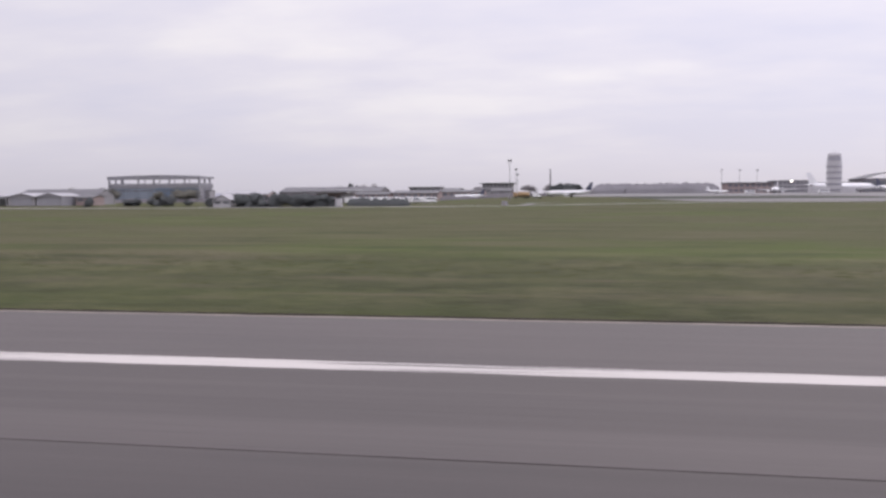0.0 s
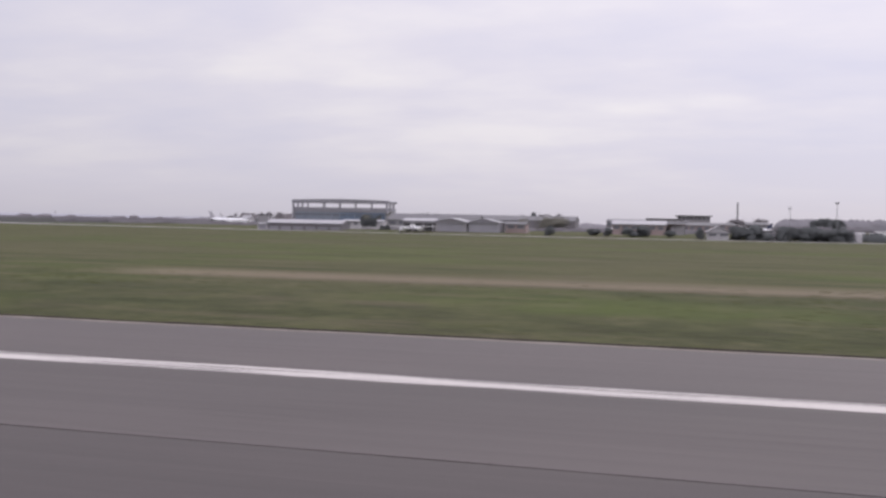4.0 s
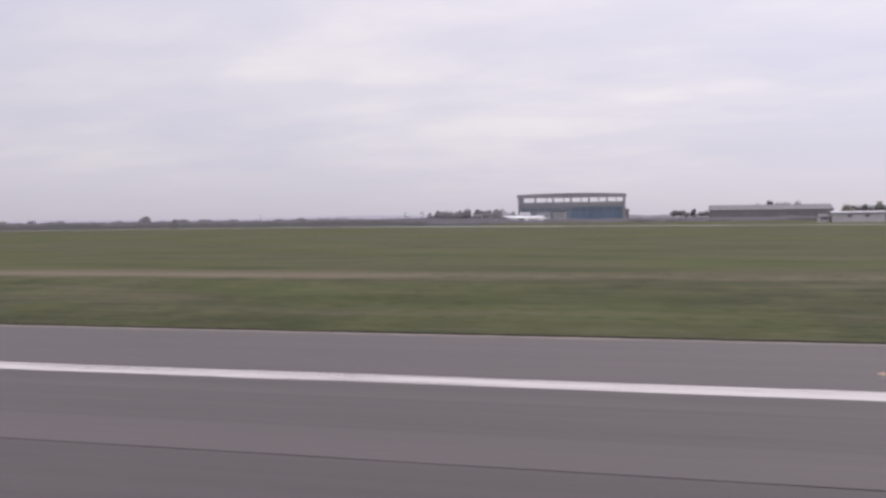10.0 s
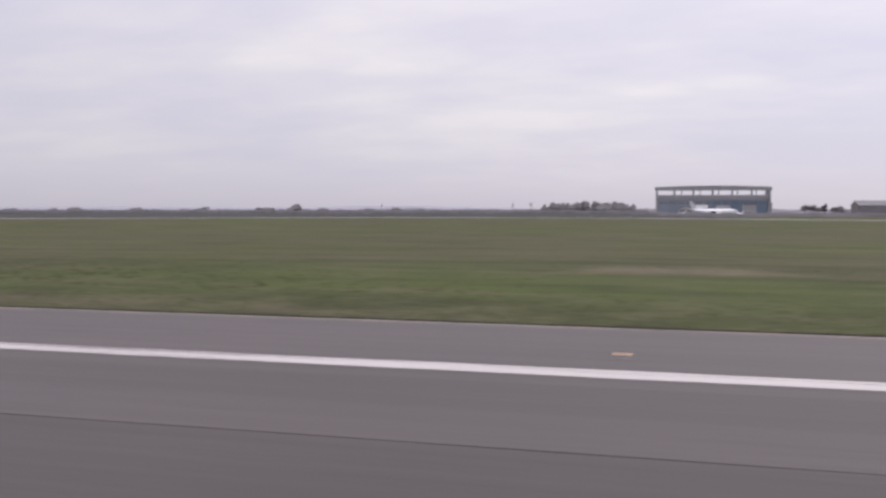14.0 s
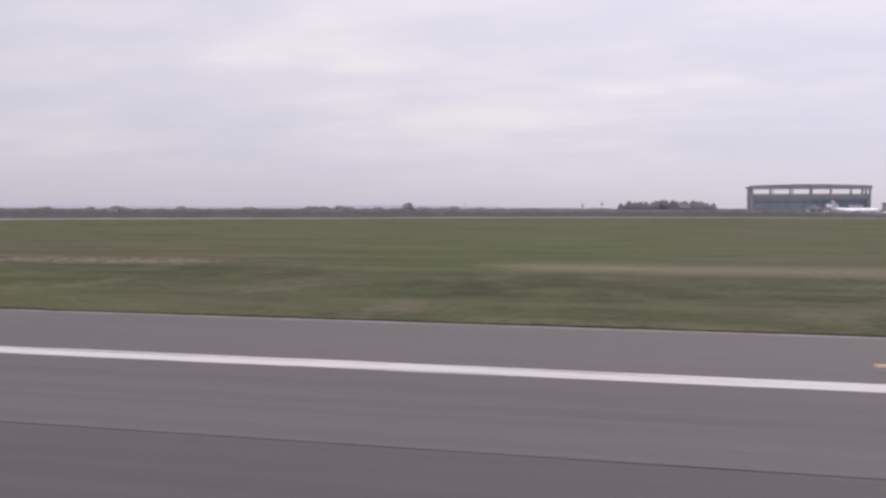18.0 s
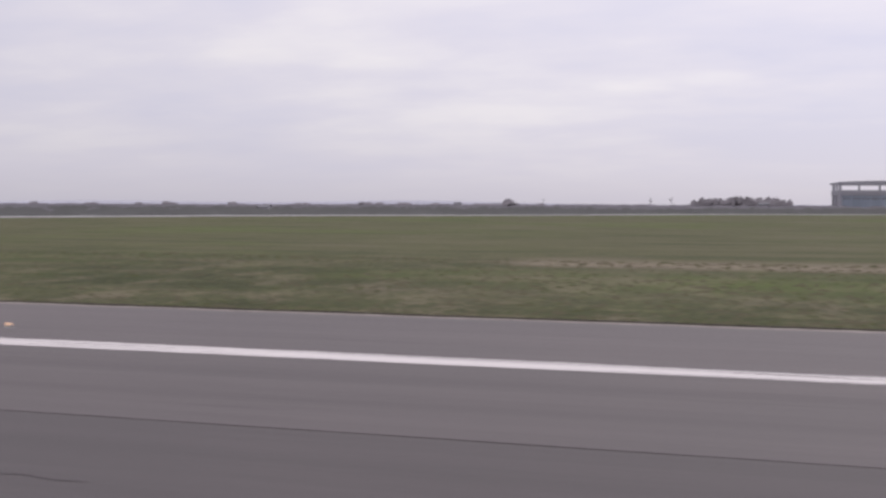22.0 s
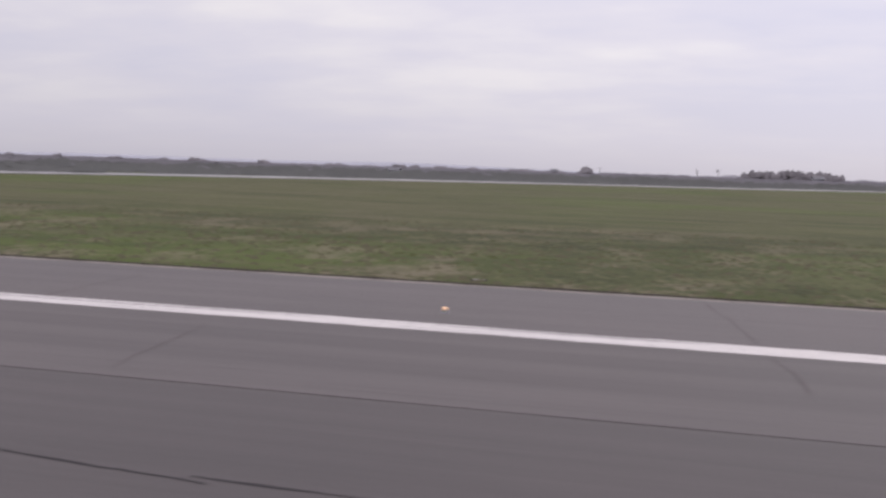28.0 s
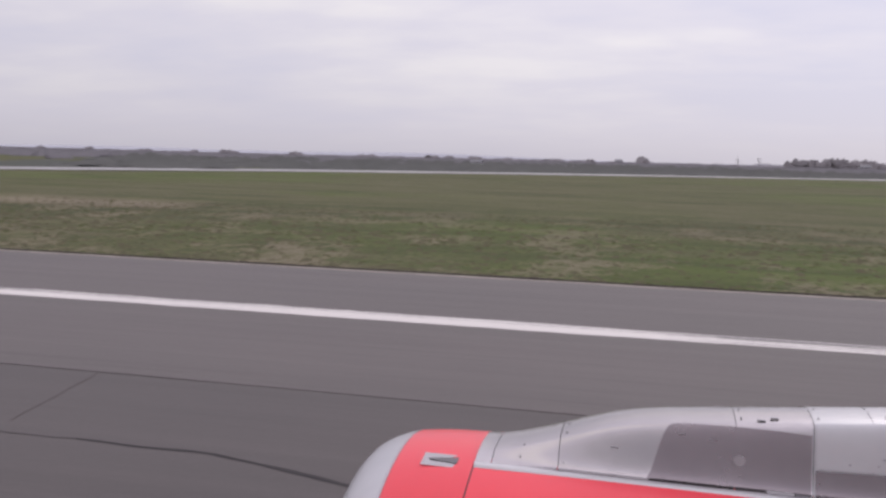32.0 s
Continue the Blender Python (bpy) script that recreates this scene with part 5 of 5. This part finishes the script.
# ---- small things beside the runway ----


def runway_light(x, y=24.15):
    top = thing("runway_edge_light", (x, y, 0.0), "low runway edge light glowing warm white on the shoulder", "runway light", "runway edge lights")
    part("base_plate", tube(bmesh.new(), (0, 0, 0.0), (0, 0, 0.03), 0.11, 0.10, 14), M_STEEL, top)
    part("stem", tube(bmesh.new(), (0, 0, 0.03), (0, 0, 0.08), 0.05, 0.045, 10), M_YELLOW, top)
    part("collar", tube(bmesh.new(), (0, 0, 0.08), (0, 0, 0.098), 0.085, 0.085, 12), M_STEEL, top)
    bm = bmesh.new()
    rows = [[(r * math.cos(k * math.tau / 12), r * math.sin(k * math.tau / 12), z) for k in range(12)] for z, r in ((0.098, 0.078), (0.13, 0.078), (0.158, 0.062), (0.172, 0.022))]
    rings(bm, rows)
    part("lens", bm, M_LAMP, top, "glowing amber lens", smooth=True)
    return top


first_light = runway_light(-65.5)
for x in (222.3, 173, 109.3, 24.9, -19.6, -112.9, -162.4, -213.2, -264.0, -314.4, -364.1, -415.5, -466, -516):
    copy_thing(first_light, pose(x, 24.15, 0))


def marker_box():
    top = thing("marker_box", (-387.9, 42.5, -0.02), "small faded cream marker box with a dark end in the grass", "marker box")
    part("pad", box_bm((-0.2, -0.2, 0), (0.2, 0.2, 0.07), 0.02), M_SOIL, top)
    part("body", box_bm((-0.13, -0.12, 0.07), (0.13, 0.12, 0.36), 0.04), M_YELLOW, top)
    part("dark_end", box_bm((-0.17, -0.1, 0.07), (-0.133, 0.1, 0.26), 0.01), M_BLACK, top)
    part("lid", box_bm((-0.14, -0.14, 0.36), (0.14, 0.14, 0.42), 0.02), M_PALE, top)


marker_box()


M_SLAB = surface("weathered_concrete", (0.11, 0.10, 0.09), (0.16, 0.147, 0.132), 3.0, 0.95)


def cover_slab(x, y, w=0.5, d=0.34):
    top = thing("cover_slab", (x, y, 0.0), "small pale concrete cover slab sunk in the turf", "concrete slab", "cover slabs along the verge")
    part("slab", box_bm((-w / 2, -d / 2, -0.05), (w / 2, d / 2, 0.025), 0.015), M_SLAB, top)
    part("frame", box_bm((-w / 2 - 0.05, -d / 2 - 0.05, -0.05), (w / 2 + 0.05, d / 2 + 0.05, 0.02), 0.01), M_SOIL, top)


for x, y in ((-137.9, 32.3), (-126.1, 33.8), (-390.3, 31.9), (-415.9, 32.0), (24.1, 33.8)):
    cover_slab(x, y)


def tufts():
    """Grass and dead tufts on the verge, as growth that nobody could count."""
    for name, mat, n, seed, label in (("turf_tufts", M_TUFT_G, 26000, 31, "coarse green grass tufts on the verge"), ("straw_tufts", M_TUFT_D, 14000, 32, "dead straw-coloured grass tufts on the verge")):
        r = np.random.RandomState(seed)
        x = -560 + (260 if name == "straw_tufts" else 960) * r.rand(n)
        y = 30.95 + 34 * r.rand(n) ** 1.7
        h = 0.02 + (0.09 if name == "straw_tufts" else 0.05) * r.rand(n) ** 2
        w = 0.12 + 0.3 * r.rand(n)
        a = r.rand(n) * math.pi
        lean = (r.rand(n, 2) - 0.5) * 0.12
        zb = np.full(n, -0.09)
        v = np.empty((n, 5, 3))
        for k in range(4):
            q = a + k * math.pi / 2
            g = w * (0.7 + 0.6 * r.rand(n))
            v[:, k] = np.stack([x + np.cos(q) * g * 1.5, y + np.sin(q) * g, zb], -1)
        v[:, 4] = np.stack([x + lean[:, 0], y + lean[:, 1], zb + h + 0.06], -1)
        base = np.arange(n)[:, None] * 5
        f = np.concatenate([base + np.array([[k, (k + 1) % 4, 4]]) for k in range(4)])
        ob = raw(name, v.reshape(-1, 3).tolist(), f.tolist(), mat)
        tagged(ob, label, "grass", kind="stuff")


M_TUFT_G = surface("tuft_green", (0.042, 0.048, 0.021), (0.074, 0.076, 0.036), 0.4, 0.95, bump=0, gloss=0.1, soft=True)
M_TUFT_D = surface("tuft_straw", (0.07, 0.066, 0.04), (0.098, 0.088, 0.058), 0.4, 0.95, bump=0, gloss=0.1, soft=True)
tufts()

# ---- the jet engine beside the window, where the aircraft comes to the end of its roll ----
EX, EY, EZ = -441.849, 4.418, 1.515
M_COWL = surface("red_cowl_paint", (0.56, 0.038, 0.056), (0.62, 0.050, 0.069), 0.8, 0.30, bump=0.0, gloss_var=0.08, gloss=0.36)
M_LIP = surface("bare_metal_lip", (0.30, 0.295, 0.31), (0.38, 0.372, 0.388), 1.5, 0.4, metal=0.5, bump=0.02)
M_FAIR = surface("silver_fairing_paint", (0.32, 0.298, 0.305), (0.385, 0.36, 0.366), 1.2, 0.22, metal=0.97, bump=0.02)
M_FAIR_W = surface("pale_panel_paint", (0.35, 0.342, 0.355), (0.43, 0.42, 0.433), 1.5, 0.34, metal=0.5, bump=0.02)
M_FAIR_D = surface("dark_panel_paint", (0.165, 0.142, 0.153), (0.22, 0.192, 0.202), 1.5, 0.27, metal=0.75, bump=0.02)
M_CAP = surface("worn_grey_paint", (0.20, 0.185, 0.195), (0.25, 0.235, 0.245), 4.0, 0.45)
M_DOT = surface("steel_fastener", (0.15, 0.14, 0.15), (0.19, 0.18, 0.19), 3.0, 0.5)
# seam sealant; the same dark tone paints shade in duct, scoop and slot
M_SEAL = surface("dark_seam_and_recess", (0.07, 0.065, 0.072), (0.10, 0.095, 0.102), 3.0, 0.6)


def engine():
    top = thing("jet_engine", (EX, EY, EZ), "red jet engine nacelle with silver lip and pylon fairing", "jet engine")
    top.scale = (1.144, 1.144, 1.144)
    N = 72

    def ring_part(name, prof, mat, label=""):
        return part(name, lathe_x(bmesh.new(), prof, N, cap=False), mat, top, label, smooth=True)

    lip = [(-0.80, 0.80), (-0.98, 0.795), (-1.08, 0.812), (-1.145, 0.845), (-1.175, 0.885), (-1.168, 0.925), (-1.135, 0.962), (-1.085, 0.992), (-1.03, 1.015), (-0.982, 1.028)]
    ring_part("inlet_lip", lip, M_LIP, "bare metal inlet lip")
    ring_part("inlet_cowl", [(-0.979, 1.029), (-0.9, 1.039), (-0.8, 1.046), (-0.70, 1.0495), (-0.645, 1.050)], M_COWL)
    ring_part("fan_cowl", [(-0.639, 1.050), (-0.3, 1.053), (0.2, 1.0545), (0.7, 1.052), (1.2, 1.03), (1.6, 0.96)], M_COWL)
    ring_part("core_cowl", [(1.6, 0.93), (1.62, 0.72), (2.2, 0.62), (2.7, 0.5)], M_FAIR)
    ring_part("seam_band", [(-0.99, 1.026), (-0.6, 1.045)], M_SEAL)
    ring_part("inlet_duct", [(-0.80, 0.80), (-0.4, 0.78), (-0.35, 0.05)], M_SEAL)
    part("spinner", lathe_x(bmesh.new(), [(-0.62, 0.02), (-0.55, 0.12), (-0.42, 0.24), (-0.36, 0.27)], 24), M_BLACK, top, smooth=True)
    part("exhaust_cone", lathe_x(bmesh.new(), [(2.5, 0.4), (3.0, 0.2), (3.3, 0.03)], 24), M_STEEL, top, smooth=True)

    # pylon fairing: a low hump on the crown of the nacelle that rises towards the wing
    W = 0.248

    def ztop(x):
        pts = ((-0.70, 1.048), (-0.6, 1.056), (-0.5, 1.078), (-0.4, 1.108), (-0.3, 1.142), (-0.2, 1.178), (-0.1, 1.21), (0.0, 1.232), (0.12, 1.25), (0.41, 1.276), (0.98, 1.325), (1.8, 1.39))
        for (a, p), (b, q) in zip(pts, pts[1:]):
            if x <= b:
                return p + (q - p) * (x - a) / (b - a)
        return pts[-1][1]

    def skin(x, s, off=0.0):
        """A point of the fairing's skin: x along the engine, s from -1 (inboard edge) to 1."""
        u = s * W * (1 - 0.06 * min(1.0, max(0.0, (0.25 - x) / 0.9)))
        base = math.sqrt(1.056 ** 2 - u * u)
        lift = max(0.0, ztop(x) - 1.045)
        q = min(1.0, max(0.0, (abs(s) - 0.51) / 0.32))
        z = base + lift * (1 - 0.14 * s * s) * (1 - q * q * (3 - 2 * q))
        return (x, u * (1 + off * 2), z + off)

    def panel(name, x0, x1, s0, s1, mat, off=0.0, nx=10, ns=16, label="", bow=None, sink=0.0):
        bm = bmesh.new()
        grid = []
        for i in range(nx + 1):
            x = x0 + (x1 - x0) * i / nx
            b = s1 if bow is None else bow(i / nx)
            grid.append([bm.verts.new(skin(x, s0 + (b - s0) * j / ns, off - sink * max(0.0, 1 - 2 * j / ns))) for j in range(ns + 1)])
        for i in range(nx):
            for j in range(ns):
                bm.faces.new((grid[i][j], grid[i + 1][j], grid[i + 1][j + 1], grid[i][j + 1]))
        return part(name, bm, mat, fairing, label, smooth=True)

    fairing = part("pylon_fairing", box_bm((-0.62, -0.2, 0.9), (1.75, 0.2, 1.02)), M_SEAL, top, "silver pylon fairing with riveted panels")
    panel("backing_skin", -0.64, 1.775, -0.97, 0.97, M_SEAL, -0.012, 60, 70)
    seams = (-0.642, -0.572, -0.30, 0.385, 0.672, 0.885, 1.10, 1.45, 1.78)
    for i, (a, b) in enumerate(zip(seams, seams[1:])):
        panel("skin_panel", a, b - 0.003, -1.0, 1.0, M_FAIR if i < 4 else M_FAIR_W, 0.0, 24, 80)
    panel("sooty_panel", 0.05, 0.664, -0.845, -0.7, M_FAIR_D, 0.004, 40, 24, "dark sooty side panel", bow=lambda q: -0.84 + 0.31 * math.sin(min(1.0, q * 6.0) * math.pi / 2) - 0.08 * max(0.0, q - 0.25))
    panel("edge_strip", -0.64, 1.25, -1.07, -0.93, M_FAIR_W, 0.004, 60, 6, "pale strip along the fairing's foot", sink=0.014)
    panel("side_panel", 0.678, 1.30, -0.70, -0.50, M_FAIR_W, 0.004, 24, 14)
    # the lower strip takes the darker panel tone
    panel("lower_panel", 0.678, 1.74, -0.995, -0.705, M_FAIR_D, 0.004, 30, 16)
    panel("vent_plate", 0.50, 0.60, -0.93, -0.865, M_FAIR_W, 0.007, 8, 8, "pale vent plate")
    # flat dark patch painted as the slot's inner shade
    panel("vent_slot", 0.605, 0.655, -0.93, -0.865, M_SEAL, 0.006, 6, 8)
    p, q, r = Vector(skin(0.40, -0.69, 0.004)), Vector(skin(0.41, -0.69, 0.004)), Vector(skin(0.40, -0.68, 0.004))
    n = (q - p).cross(r - p).normalized()
    n = n if n.y < 0 else -n
    part("filler_cap", tube(bmesh.new(), p - n * 0.002, p + n * 0.003, 0.022, 0.021, 20), M_CAP, fairing, "round grey filler cap")
    # fasteners beside the seams
    dot = tube(bmesh.new(), (0, 0, -0.002), (0, 0, 0.0025), 0.0038, 0.0034, 8)
    first = part("fastener", dot, M_DOT, fairing)
    spots = [(x + d, s) for x in (-0.30, 0.385, 0.672) for d in (0.02,) for s in (-0.75, -0.35, 0.1)]
    spots += [(-0.30 - 0.01, -0.9), (-0.30 + 0.015, -0.95), (0.70, -0.70), (0.80, -0.68), (0.90, -0.68), (1.0, -0.68), (1.1, -0.68), (0.70, -0.84), (0.70, -0.95), (-0.45, -0.5), (-0.46, -0.7)]
    for k, (x, s) in enumerate(spots):
        place = skin(x, s, 0.003)
        if k == 0:
            first.location = place
        else:
            shared("fastener", first, place, fairing)
    for x, s in ((0.48, -0.44), (0.53, -0.37), (0.30, -0.62), (0.18, -0.60), (-0.08, -0.66), (0.95, -0.3), (0.93, -0.66)):
        place = skin(x, s, 0.003)
        lt = part("latch", box_bm((-0.016, -0.004, 0), (0.016, 0.006, 0.003)), M_DOT, fairing)
        lt.location = place
    # flush air scoop in the inlet cowl
    def on_cowl(x, deg, off):
        a = radians(deg)
        r = 1.045 + off
        return (x, -r * math.sin(a), r * math.cos(a))
    bm = bmesh.new()
    vs = [[bm.verts.new(on_cowl(x, d, 0.003)) for d in (8.8, 10.6, 12.4, 14.2)] for x in (-0.862, -0.80, -0.75, -0.70)]
    for i in range(3):
        for j in range(3):
            bm.faces.new((vs[i][j], vs[i + 1][j], vs[i + 1][j + 1], vs[i][j + 1]))
    scoop = part("air_scoop", bm, M_FAIR, top, "flush air scoop with metal frame")
    # flat dark wedge painted for the shade inside the scoop
    bm = bmesh.new()
    q = [bm.verts.new(on_cowl(*p)) for p in ((-0.835, 11.9, 0.0055), (-0.712, 12.6, 0.0055), (-0.712, 9.9, 0.0055), (-0.835, 11.3, 0.0055))]
    bm.faces.new(q)
    part("scoop_opening", bm, M_SEAL, scoop)
    # the closed end of the fairing and the pylon running on from it
    bm = bmesh.new()
    rim = [bm.verts.new(skin(1.776, -0.98 + 1.96 * j / 24)) for j in range(25)]
    foot = [bm.verts.new((1.776, skin(1.776, -0.98 + 1.96 * j / 24)[1], 0.9)) for j in range(25)]
    for j in range(24):
        bm.faces.new((rim[j], rim[j + 1], foot[j + 1], foot[j]))
    part("end_bulkhead", bm, M_FAIR_W, fairing)
    bm = bmesh.new()
    rows = []
    for x, w, z0, z1 in ((1.70, 0.15, 0.9, 1.36), (2.1, 0.13, 0.78, 1.33), (2.5, 0.09, 0.72, 1.27), (2.9, 0.03, 0.78, 1.16)):
        rows.append([(x, -w, z0), (x, w, z0), (x, w, z1 - 0.05), (x, w * 0.6, z1), (x, -w * 0.6, z1), (x, -w, z1 - 0.05)])
    rings(bm, rows)
    part("pylon", bm, M_FAIR_W, top)


engine()
